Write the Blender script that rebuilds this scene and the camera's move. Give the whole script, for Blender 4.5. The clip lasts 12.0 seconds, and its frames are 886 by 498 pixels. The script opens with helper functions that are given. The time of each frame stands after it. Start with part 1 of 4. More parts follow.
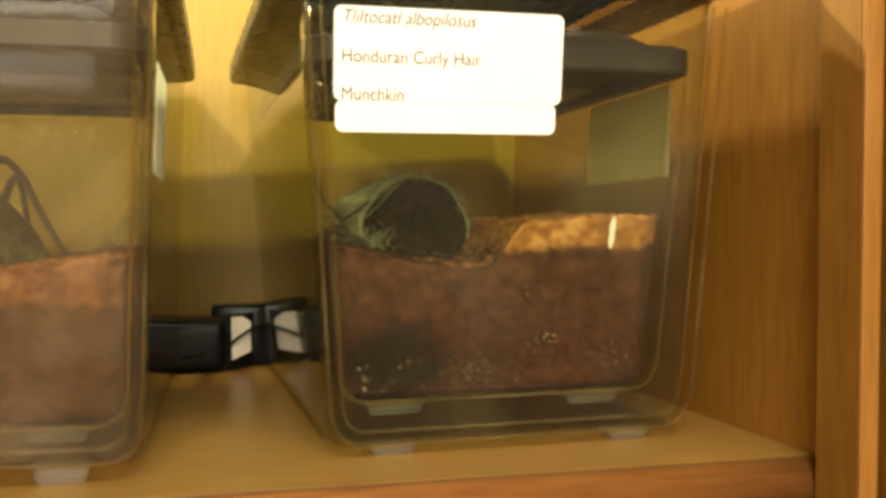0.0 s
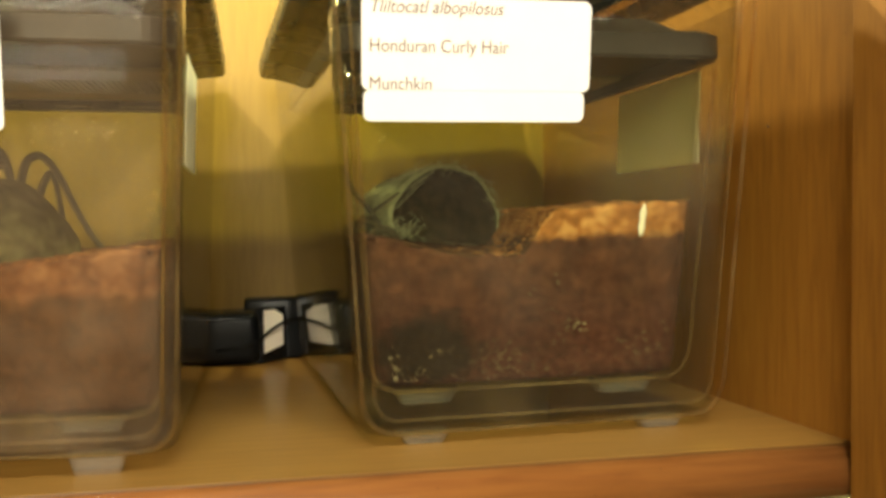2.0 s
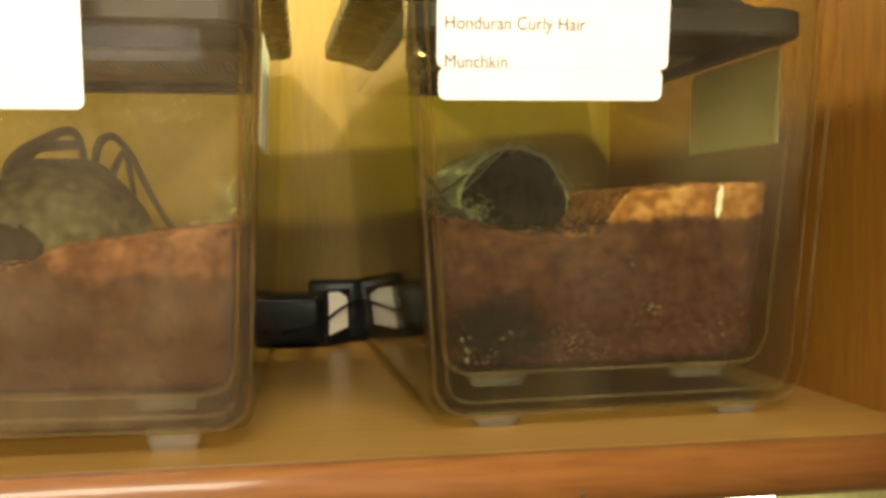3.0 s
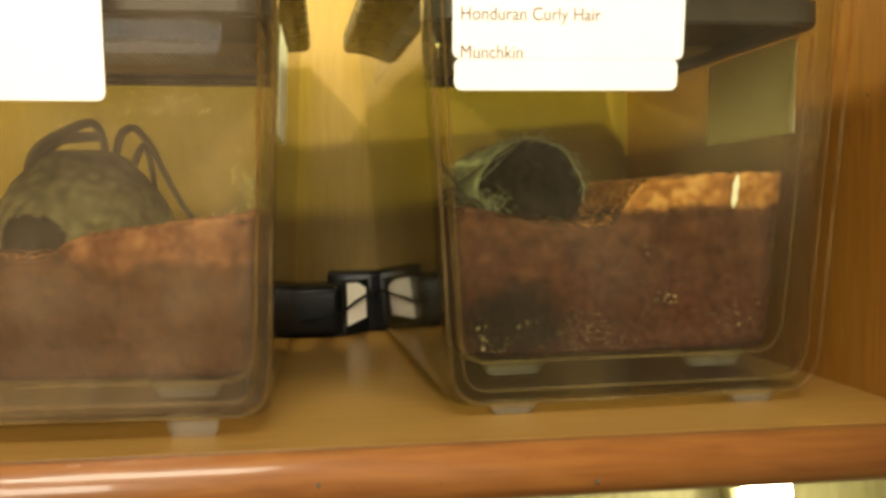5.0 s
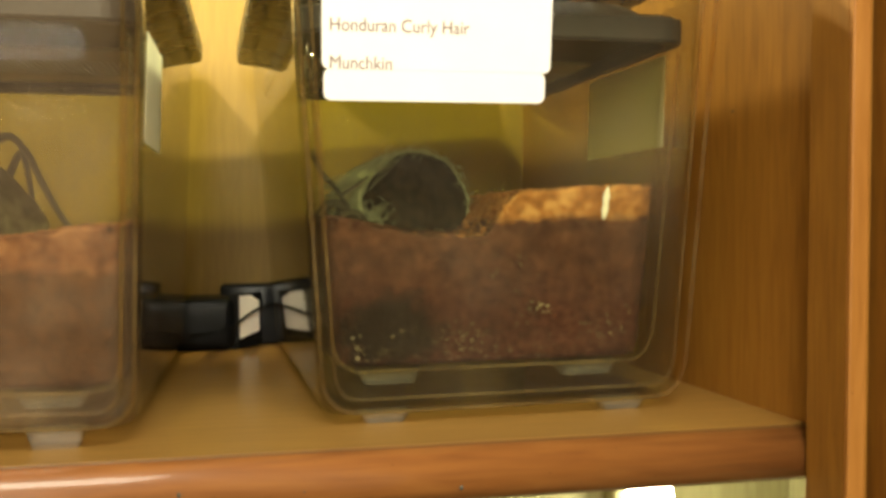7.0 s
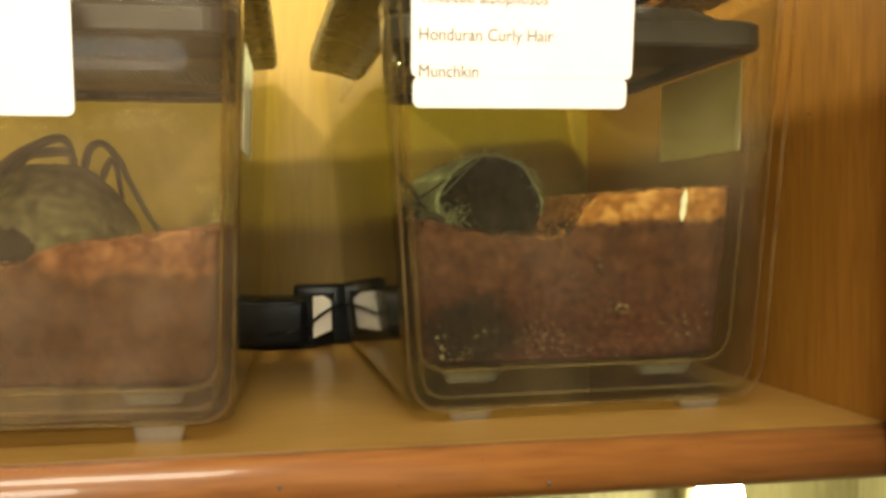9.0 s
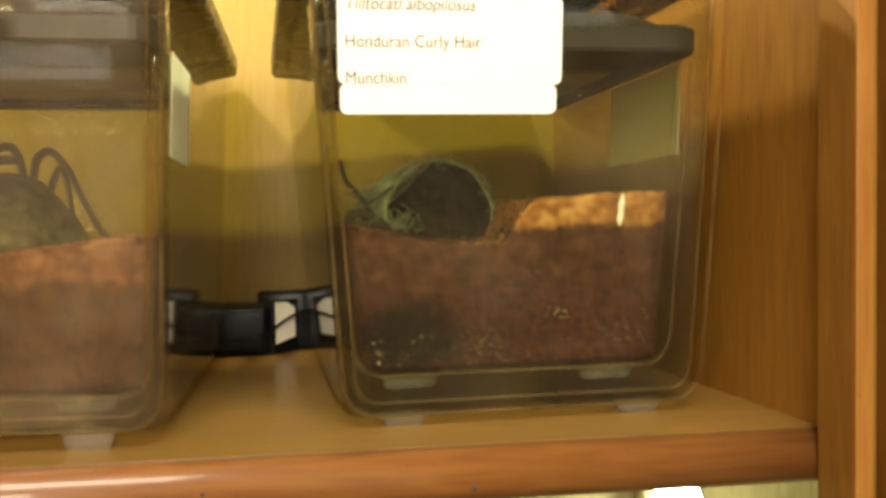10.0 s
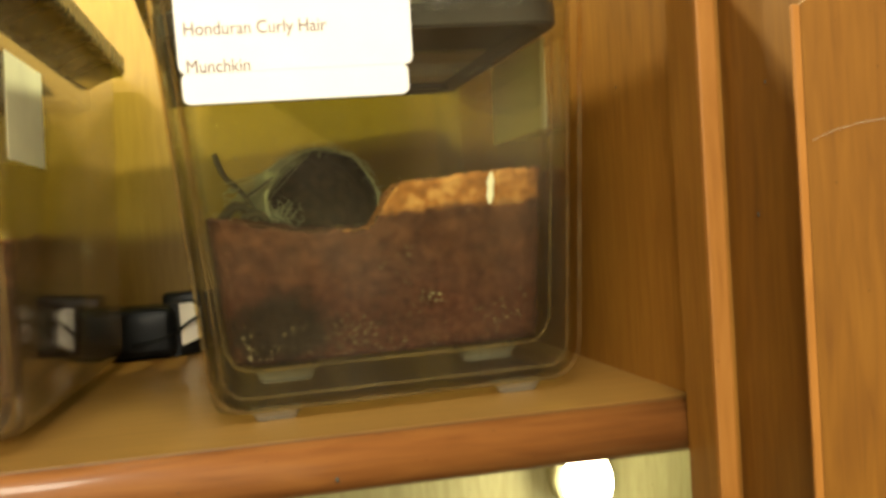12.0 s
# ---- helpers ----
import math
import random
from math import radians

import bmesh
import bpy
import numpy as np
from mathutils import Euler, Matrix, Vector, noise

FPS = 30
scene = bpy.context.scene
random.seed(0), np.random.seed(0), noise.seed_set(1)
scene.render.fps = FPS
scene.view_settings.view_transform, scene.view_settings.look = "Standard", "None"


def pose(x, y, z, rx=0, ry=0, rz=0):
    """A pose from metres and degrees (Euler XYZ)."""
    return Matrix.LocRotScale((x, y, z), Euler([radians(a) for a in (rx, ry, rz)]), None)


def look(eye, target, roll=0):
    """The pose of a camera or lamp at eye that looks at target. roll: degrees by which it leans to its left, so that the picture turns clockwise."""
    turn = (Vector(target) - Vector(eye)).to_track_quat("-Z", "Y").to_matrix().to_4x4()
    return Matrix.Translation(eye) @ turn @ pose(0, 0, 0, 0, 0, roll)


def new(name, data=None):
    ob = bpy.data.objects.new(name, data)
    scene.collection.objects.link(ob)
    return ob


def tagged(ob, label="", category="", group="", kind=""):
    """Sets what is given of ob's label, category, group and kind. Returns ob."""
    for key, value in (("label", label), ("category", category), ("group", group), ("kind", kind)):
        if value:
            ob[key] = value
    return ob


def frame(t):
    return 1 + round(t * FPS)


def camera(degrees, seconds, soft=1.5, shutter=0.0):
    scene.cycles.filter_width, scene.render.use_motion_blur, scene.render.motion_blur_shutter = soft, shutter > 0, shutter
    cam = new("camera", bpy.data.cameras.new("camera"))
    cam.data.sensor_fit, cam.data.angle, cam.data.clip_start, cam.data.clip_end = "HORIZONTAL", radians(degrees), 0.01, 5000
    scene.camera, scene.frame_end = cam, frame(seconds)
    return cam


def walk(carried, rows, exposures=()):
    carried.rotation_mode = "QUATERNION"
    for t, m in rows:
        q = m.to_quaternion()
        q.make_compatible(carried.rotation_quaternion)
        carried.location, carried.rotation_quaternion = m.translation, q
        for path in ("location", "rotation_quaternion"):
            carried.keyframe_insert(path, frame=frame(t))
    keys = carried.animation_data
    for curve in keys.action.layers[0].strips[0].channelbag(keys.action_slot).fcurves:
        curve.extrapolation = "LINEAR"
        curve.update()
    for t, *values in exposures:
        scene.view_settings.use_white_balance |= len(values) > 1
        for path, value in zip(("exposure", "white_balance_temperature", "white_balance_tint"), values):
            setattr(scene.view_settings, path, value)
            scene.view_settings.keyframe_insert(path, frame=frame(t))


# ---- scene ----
cam = camera(47.4, 12.0, soft=3.5)
# seconds, eye x y z, yaw to the left, pitch up, roll (as look() takes it)
PATH = [
    (0, -0.06702, -0.45881, 0.10280, -12.389, -0.909, 0.497),
    (0.5, -0.06976, -0.45898, 0.10418, -11.477, -0.639, 0.462),
    (1, -0.06826, -0.45479, 0.10108, -11.614, -1.136, 0.437),
    (1.5, -0.06753, -0.46008, 0.10235, -10.807, -0.838, 0.217),
    (2, -0.06639, -0.45962, 0.09953, -10.615, -1.135, -0.116),
    (2.5, -0.06904, -0.45599, 0.09695, -9.160, -1.444, -0.031),
    (3, -0.07495, -0.45362, 0.09658, -7.660, -1.874, 0.115),
    (5, -0.07380, -0.45778, 0.09511, -6.523, -2.272, 0.034),
    (5.5, -0.07697, -0.46021, 0.09347, -6.480, -2.122, 0.374),
    (6, -0.06946, -0.46294, 0.09481, -6.736, -1.991, 0.607),
    (6.5, -0.05007, -0.46441, 0.09324, -10.917, -1.298, 0.462),
    (8.5, -0.05386, -0.46923, 0.08972, -9.114, -1.262, -0.217),
    (9, -0.07037, -0.47509, 0.09292, -8.164, -1.273, 0.136),
    (9.5, -0.05794, -0.47679, 0.09532, -5.638, -1.031, 0.336),
    (10, -0.03555, -0.48074, 0.09316, -7.684, -0.981, -0.244),
    (10.5, -0.00708, -0.48949, 0.09302, -9.236, 0.047, -1.607),
    (11, 0.00313, -0.48571, 0.08749, -9.496, -0.295, -2.473),
    (11.5, 0.01343, -0.48347, 0.08836, -9.278, -0.946, -3.308),
    (12, 0.01471, -0.47908, 0.08848, -9.328, -1.528, -3.502),
]


def aim(x, y, z, yaw, pitch, roll):
    yaw, pitch = radians(yaw), radians(pitch)
    ahead = Vector((-math.sin(yaw) * math.cos(pitch), math.cos(yaw) * math.cos(pitch), math.sin(pitch)))
    eye = Vector((x, y, z))
    return look(eye, eye + ahead, roll)


walk(cam, [(t, aim(x, y, z, yaw, pitch, roll)) for t, x, y, z, yaw, pitch, roll in PATH])

# ---------------------------------------------------------------- light
SHELF = 0.0018         # top of the shelf at x = 0; it rises a little to the right
SLOPE = 0.019
BACK = 0.368           # face of the back panel
WALL = 0.187           # face of the side panel
CEIL = 0.445           # underside of the shelf above
LEFT = -0.62           # face of the far side panel

world = bpy.data.worlds.new("world")
scene.world = world
world.use_nodes = True
world.node_tree.nodes["Background"].inputs[0].default_value = (1.0, 0.8, 0.5, 1)
world.node_tree.nodes["Background"].inputs[1].default_value = 0.05
scene.view_settings.exposure = 0.54
scene.cycles.transparent_max_bounces = 40


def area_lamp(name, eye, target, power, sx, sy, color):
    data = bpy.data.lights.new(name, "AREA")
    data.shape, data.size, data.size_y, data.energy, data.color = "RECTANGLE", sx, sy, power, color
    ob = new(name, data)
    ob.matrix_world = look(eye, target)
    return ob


def spot_lamp(name, eye, target, power, radius, color, cone=120):
    data = bpy.data.lights.new(name, "SPOT")
    data.energy, data.shadow_soft_size, data.color = power, radius, color
    data.spot_size, data.spot_blend = radians(cone), 0.4
    ob = new(name, data)
    ob.matrix_world = look(eye, target)
    return ob


WARM = (1.0, 0.93, 0.52)
for x, power, wide, deep in ((0.3, 66.0, 1.5, 1.0), (-0.5, 20.0, 0.5, 0.5)):
    area_lamp("room_light", (x, -1.6, 1.97), (x, -1.6, 0), power, wide, deep, (1.0, 0.94, 0.74))
# Unseen fill panel, added at the room's far end to brighten the bay.
area_lamp("front_fill", (-0.52, -2.95, 0.75), (0.05, 0, 0.5), 52.0, 1.0, 1.1, (1.0, 0.93, 0.74))
for x, power in ((0.093, 7.5), (-0.29, 11.5)):
    spot_lamp("bay_light", (x, 0.19, CEIL - 0.012), (x, 0.19, 0), power, 0.007, WARM, 165)
lower = bpy.data.lights.new("lower_bay_light", "POINT")
lower.energy, lower.shadow_soft_size, lower.color = 0.3, 0.01, (1.0, 0.92, 0.62)
new("lower_bay_light", lower).location = (0.205, 0.115, -0.088)


# ---------------------------------------------------------------- materials
def material(name):
    m = bpy.data.materials.new(name)
    m.use_nodes = True
    return m, m.node_tree.nodes, m.node_tree.links, m.node_tree.nodes["Principled BSDF"]


def ramp(nodes, stops):
    r = nodes.new("ShaderNodeValToRGB")
    while len(r.color_ramp.elements) < len(stops):
        r.color_ramp.elements.new(0.5)
    for e, (p, c) in zip(r.color_ramp.elements, stops):
        e.position, e.color = p, (*c, 1)
    return r


def wood(name, dark, mid, light, scale=(60, 60, 6), rough=0.5, coat=0.04, bump=0.05, spec=0.22, coat_rough=0.15):
    m, n, l, b = material(name)
    tc = n.new("ShaderNodeTexCoord")
    mp = n.new("ShaderNodeMapping")
    mp.inputs["Scale"].default_value = scale
    l.new(tc.outputs["Object"], mp.inputs[0])
    grain = n.new("ShaderNodeTexNoise")
    grain.inputs["Scale"].default_value = 4.0
    grain.inputs["Detail"].default_value = 8
    grain.inputs["Distortion"].default_value = 0.6
    l.new(mp.outputs[0], grain.inputs[0])
    cloud = n.new("ShaderNodeTexNoise")
    cloud.inputs["Scale"].default_value = 9.0
    cloud.inputs["Detail"].default_value = 3
    l.new(tc.outputs["Object"], cloud.inputs[0])
    mix = n.new("ShaderNodeMath")
    mix.operation = "MULTIPLY_ADD"
    mix.inputs[1].default_value = 0.35
    l.new(cloud.outputs[0], mix.inputs[0])
    half = n.new("ShaderNodeMath")
    half.operation = "MULTIPLY"
    half.inputs[1].default_value = 0.65
    l.new(grain.outputs[0], half.inputs[0])
    l.new(half.outputs[0], mix.inputs[2])
    r = ramp(n, [(0.3, dark), (0.5, mid), (0.72, light)])
    l.new(mix.outputs[0], r.inputs[0])
    pores = n.new("ShaderNodeTexVoronoi")
    pores.inputs["Scale"].default_value = 110
    l.new(tc.outputs["Object"], pores.inputs[0])
    spot = ramp(n, [(0.03, (0.35, 0.3, 0.28)), (0.07, (1, 1, 1))])
    l.new(pores.outputs["Distance"], spot.inputs[0])
    mul = n.new("ShaderNodeMix")
    mul.data_type, mul.blend_type = "RGBA", "MULTIPLY"
    mul.inputs[0].default_value = 0.55
    l.new(r.outputs[0], mul.inputs[6])
    l.new(spot.outputs[0], mul.inputs[7])
    l.new(mul.outputs[2], b.inputs["Base Color"])
    b.inputs["Roughness"].default_value = rough
    b.inputs["Specular IOR Level"].default_value = spec
    b.inputs["Coat Weight"].default_value = coat
    b.inputs["Coat Roughness"].default_value = coat_rough
    bp = n.new("ShaderNodeBump")
    bp.inputs["Strength"].default_value = bump
    bp.inputs["Distance"].default_value = 0.001
    l.new(mix.outputs[0], bp.inputs["Height"])
    l.new(bp.outputs[0], b.inputs["Normal"])
    return m


def plastic(name, color, rough=0.35, speck=0.15, spec=0.25):
    m, n, l, b = material(name)
    tc = n.new("ShaderNodeTexCoord")
    no = n.new("ShaderNodeTexNoise")
    no.inputs["Scale"].default_value = 35
    no.inputs["Detail"].default_value = 6
    l.new(tc.outputs["Object"], no.inputs[0])
    lo = tuple(c * (1 - speck) for c in color)
    hi = tuple(min(1, c * (1 + speck)) for c in color)
    r = ramp(n, [(0.3, lo), (0.7, hi)])
    l.new(no.outputs[0], r.inputs[0])
    l.new(r.outputs[0], b.inputs["Base Color"])
    rr = n.new("ShaderNodeMapRange")
    b.inputs["Specular IOR Level"].default_value = spec
    rr.inputs[3].default_value, rr.inputs[4].default_value = rough * 0.7, rough * 1.4
    l.new(no.outputs[0], rr.inputs[0])
    l.new(rr.outputs[0], b.inputs["Roughness"])
    return m


def clear(name, tint, haze=0.0, haze_color=(0.6, 0.42, 0.24), rough=0.04, pale_spots=(), gloss=0.9, sheen=0.002):
    """Clear moulded plastic: see-through, with a gloss that grows towards grazing view, a faint patchy film, and
    painted pale spots.
    """
    m, n, l, b = material(name)
    n.remove(b)
    out = n["Material Output"]
    tr = n.new("ShaderNodeBsdfTransparent")
    tr.inputs[0].default_value = (*tint, 1)
    film = n.new("ShaderNodeBsdfDiffuse")
    film.inputs[0].default_value = (*haze_color, 1)
    tc = n.new("ShaderNodeTexCoord")
    no = n.new("ShaderNodeTexNoise")
    no.inputs["Scale"].default_value = 28
    no.inputs["Detail"].default_value = 5
    l.new(tc.outputs["Object"], no.inputs[0])
    rr = n.new("ShaderNodeMapRange")
    rr.inputs[1].default_value, rr.inputs[2].default_value = 0.35, 0.75
    rr.inputs[3].default_value, rr.inputs[4].default_value = haze * 0.5, haze * 1.6
    l.new(no.outputs[0], rr.inputs[0])
    amount = rr.outputs[0]
    for centre, size, strength in pale_spots:
        mp = n.new("ShaderNodeMapping")
        mp.inputs["Location"].default_value = [-c / k for c, k in zip(centre, size)]
        mp.inputs["Scale"].default_value = [1 / k for k in size]
        l.new(tc.outputs["Object"], mp.inputs[0])
        ball = n.new("ShaderNodeTexGradient")
        ball.gradient_type = "SPHERICAL"
        l.new(mp.outputs[0], ball.inputs[0])
        patchy = n.new("ShaderNodeMath")
        patchy.operation = "MULTIPLY"
        l.new(ball.outputs[1], patchy.inputs[0])
        l.new(no.outputs[0], patchy.inputs[1])
        sm = n.new("ShaderNodeMath")
        sm.operation = "MULTIPLY_ADD"
        sm.inputs[1].default_value = strength
        l.new(patchy.outputs[0], sm.inputs[0])
        l.new(amount, sm.inputs[2])
        amount = sm.outputs[0]
    a = n.new("ShaderNodeMixShader")
    l.new(amount, a.inputs[0])
    l.new(tr.outputs[0], a.inputs[1])
    l.new(film.outputs[0], a.inputs[2])
    lw = n.new("ShaderNodeLayerWeight")
    lw.inputs["Blend"].default_value = 0.5
    p = n.new("ShaderNodeMath")
    p.operation = "POWER"
    p.inputs[1].default_value = 3.8
    l.new(lw.outputs["Facing"], p.inputs[0])
    ad = n.new("ShaderNodeMath")
    ad.operation = "MULTIPLY_ADD"
    ad.inputs[1].default_value, ad.inputs[2].default_value = gloss, sheen
    l.new(p.outputs[0], ad.inputs[0])
    gl = n.new("ShaderNodeBsdfGlossy")
    gl.inputs["Roughness"].default_value = rough
    c = n.new("ShaderNodeMixShader")
    l.new(ad.outputs[0], c.inputs[0])
    l.new(a.outputs[0], c.inputs[1])
    l.new(gl.outputs[0], c.inputs[2])
    l.new(c.outputs[0], out.inputs[0])
    return m


def crumbly(name, dark, mid, light, fine=260.0, coarse=45.0, bump=0.9, rough=0.95):
    m, n, l, b = material(name)
    tc = n.new("ShaderNodeTexCoord")
    a = n.new("ShaderNodeTexNoise")
    a.inputs["Scale"].default_value, a.inputs["Detail"].default_value = fine, 6
    l.new(tc.outputs["Object"], a.inputs[0])
    c = n.new("ShaderNodeTexNoise")
    c.inputs["Scale"].default_value, c.inputs["Detail"].default_value = coarse, 5
    l.new(tc.outputs["Object"], c.inputs[0])
    d = n.new("ShaderNodeTexNoise")
    d.inputs["Scale"].default_value, d.inputs["Detail"].default_value = coarse * 0.4, 4
    l.new(tc.outputs["Object"], d.inputs[0])
    low = n.new("ShaderNodeMix")
    low.inputs[0].default_value = 0.55
    l.new(c.outputs[0], low.inputs[2])
    l.new(d.outputs[0], low.inputs[3])
    mix = n.new("ShaderNodeMix")
    mix.inputs[0].default_value = 0.42
    l.new(a.outputs[0], mix.inputs[2])
    l.new(low.outputs[0], mix.inputs[3])
    r = ramp(n, [(0.32, dark), (0.5, mid), (0.68, light)])
    l.new(mix.outputs[0], r.inputs[0])
    l.new(r.outputs[0], b.inputs["Base Color"])
    b.inputs["Roughness"].default_value = rough
    b.inputs["Specular IOR Level"].default_value = 0.15
    bp = n.new("ShaderNodeBump")
    bp.inputs["Strength"].default_value, bp.inputs["Distance"].default_value = bump, 0.002
    l.new(mix.outputs[0], bp.inputs["Height"])
    l.new(bp.outputs[0], b.inputs["Normal"])
    return m


def glow(name, color, strength):
    m, n, l, b = material(name)
    b.inputs["Emission Color"].default_value = (*color, 1)
    b.inputs["Emission Strength"].default_value = strength
    return m


M_SIDE = wood("cherry_veneer", (0.17, 0.068, 0.009), (0.235, 0.098, 0.0125), (0.295, 0.131, 0.018))
M_BACK = wood("back_panel_veneer", (0.175, 0.108, 0.021), (0.2, 0.125, 0.025), (0.228, 0.146, 0.031), rough=0.5, coat=0.05)
M_SHELF = wood("shelf_veneer", (0.185, 0.096, 0.02), (0.235, 0.124, 0.027), (0.28, 0.152, 0.035), scale=(6, 60, 60), rough=0.4, coat=0.5, spec=0.4, coat_rough=0.22)
M_NOSE = wood("varnished_edge", (0.13, 0.046, 0.011), (0.185, 0.068, 0.016), (0.235, 0.094, 0.022), scale=(6, 60, 60), rough=0.4, coat=0.45, spec=0.3, coat_rough=0.08)
# The side veneer again, darkened in colour for weaker light on stile and return.
M_SIDE_DIM = wood("dimmed_cherry_veneer", (0.115, 0.043, 0.005), (0.162, 0.065, 0.0067), (0.208, 0.088, 0.01))
M_EDGE = wood("raw_edge", (0.23, 0.088, 0.014), (0.295, 0.119, 0.02), (0.36, 0.155, 0.031), rough=0.5, coat=0.0)
M_LOWER = wood("lower_back_veneer", (0.3, 0.27, 0.12), (0.37, 0.34, 0.155), (0.45, 0.42, 0.21), rough=0.4, coat=0.2)
# Film haze also stands in for veiling glare; first spot paints a reflection.
M_CLEAR = clear("clear_outer_plastic", (0.966, 0.974, 0.895), 0.012, (0.6, 0.48, 0.34), pale_spots=(((0.046, -0.02, 0.06), (0.018, 0.03, 0.06), 0.03), ((0.12, -0.02, 0.13), (0.05, 0.03, 0.06), 0.05)))
M_HAZY = clear("hazy_outer_plastic", (0.975, 0.962, 0.91), 0.058, (0.52, 0.38, 0.25), sheen=0.005)
M_INNER = clear("clear_inner_plastic", (0.966, 0.972, 0.885), 0.005, gloss=0.5)

M_LID = plastic("dark_grey_lid", (0.05, 0.042, 0.036), 0.4)
M_DOME = crumbly("grey_cork_bark", (0.06, 0.05, 0.03), (0.14, 0.12, 0.075), (0.26, 0.235, 0.15), 150, 40)
M_BLACK = plastic("black_plastic", (0.006, 0.0065, 0.0075), 0.24, spec=0.12)
# Vent bars coloured paler than the lid, for light showing at its slots.
M_COMB = plastic("lightened_vent_bars", (0.34, 0.3, 0.2), 0.6)
# Inner face of the bark hide: brown, with the recess's shade put into its colour.
M_BARK_SHADE = crumbly("shaded_brown_cork", (0.012, 0.008, 0.006), (0.027, 0.019, 0.012), (0.068, 0.045, 0.027), 150, 40)
M_PAPER = plastic("white_label_paper", (0.84, 0.79, 0.73), 0.7, 0.03)


def thin_paper(name, color):
    """Paper that lets some light through."""
    m = plastic(name, color, 0.7, 0.06)
    n, l = m.node_tree.nodes, m.node_tree.links
    b = n["Principled BSDF"]
    tr = n.new("ShaderNodeBsdfTranslucent")
    l.new(b.inputs["Base Color"].links[0].from_socket, tr.inputs[0])
    mix = n.new("ShaderNodeMixShader")
    mix.inputs[0].default_value = 0.45
    l.new(b.outputs[0], mix.inputs[1])
    l.new(tr.outputs[0], mix.inputs[2])
    l.new(mix.outputs[0], n["Material Output"].inputs[0])
    return m


def smoky(name, color, tint, share):
    """Dark plastic that lets a share of the light through, tinted."""
    m = plastic(name, color, 0.25)
    n, l = m.node_tree.nodes, m.node_tree.links
    tr = n.new("ShaderNodeBsdfTransparent")
    tr.inputs[0].default_value = (*tint, 1)
    mix = n.new("ShaderNodeMixShader")
    mix.inputs[0].default_value = share
    l.new(n["Principled BSDF"].outputs[0], mix.inputs[1])
    l.new(tr.outputs[0], mix.inputs[2])
    l.new(mix.outputs[0], n["Material Output"].inputs[0])
    return m


M_LIDTOP = smoky("smoky_black_lid", (0.012, 0.022, 0.021), (1.0, 0.86, 0.6), 0.17)
M_NOTE = thin_paper("cream_note_paper", (0.85, 0.85, 0.65))
# Amber film on the moulded edges paints the light caught along them.
M_RIM_GLINT = clear("glint_coloured_edge", (0.87, 0.77, 0.52), 0.04, (0.75, 0.58, 0.3), 0.1)
M_FLANGE = clear("olive_clear_plastic", (0.7, 0.73, 0.38), 0.02, (0.3, 0.3, 0.15), 0.1)
M_FOOT = clear("frosted_foot", (0.88, 0.86, 0.8), 0.06, (0.8, 0.76, 0.66), 0.08)
M_SILK = plastic("pale_silk", (0.36, 0.37, 0.29), 0.6)
M_INK = plastic("black_ink", (0.14, 0.085, 0.065), 0.6)
M_SOIL = crumbly("damp_coconut_fibre", (0.05, 0.024, 0.014), (0.085, 0.04, 0.024), (0.125, 0.062, 0.036))


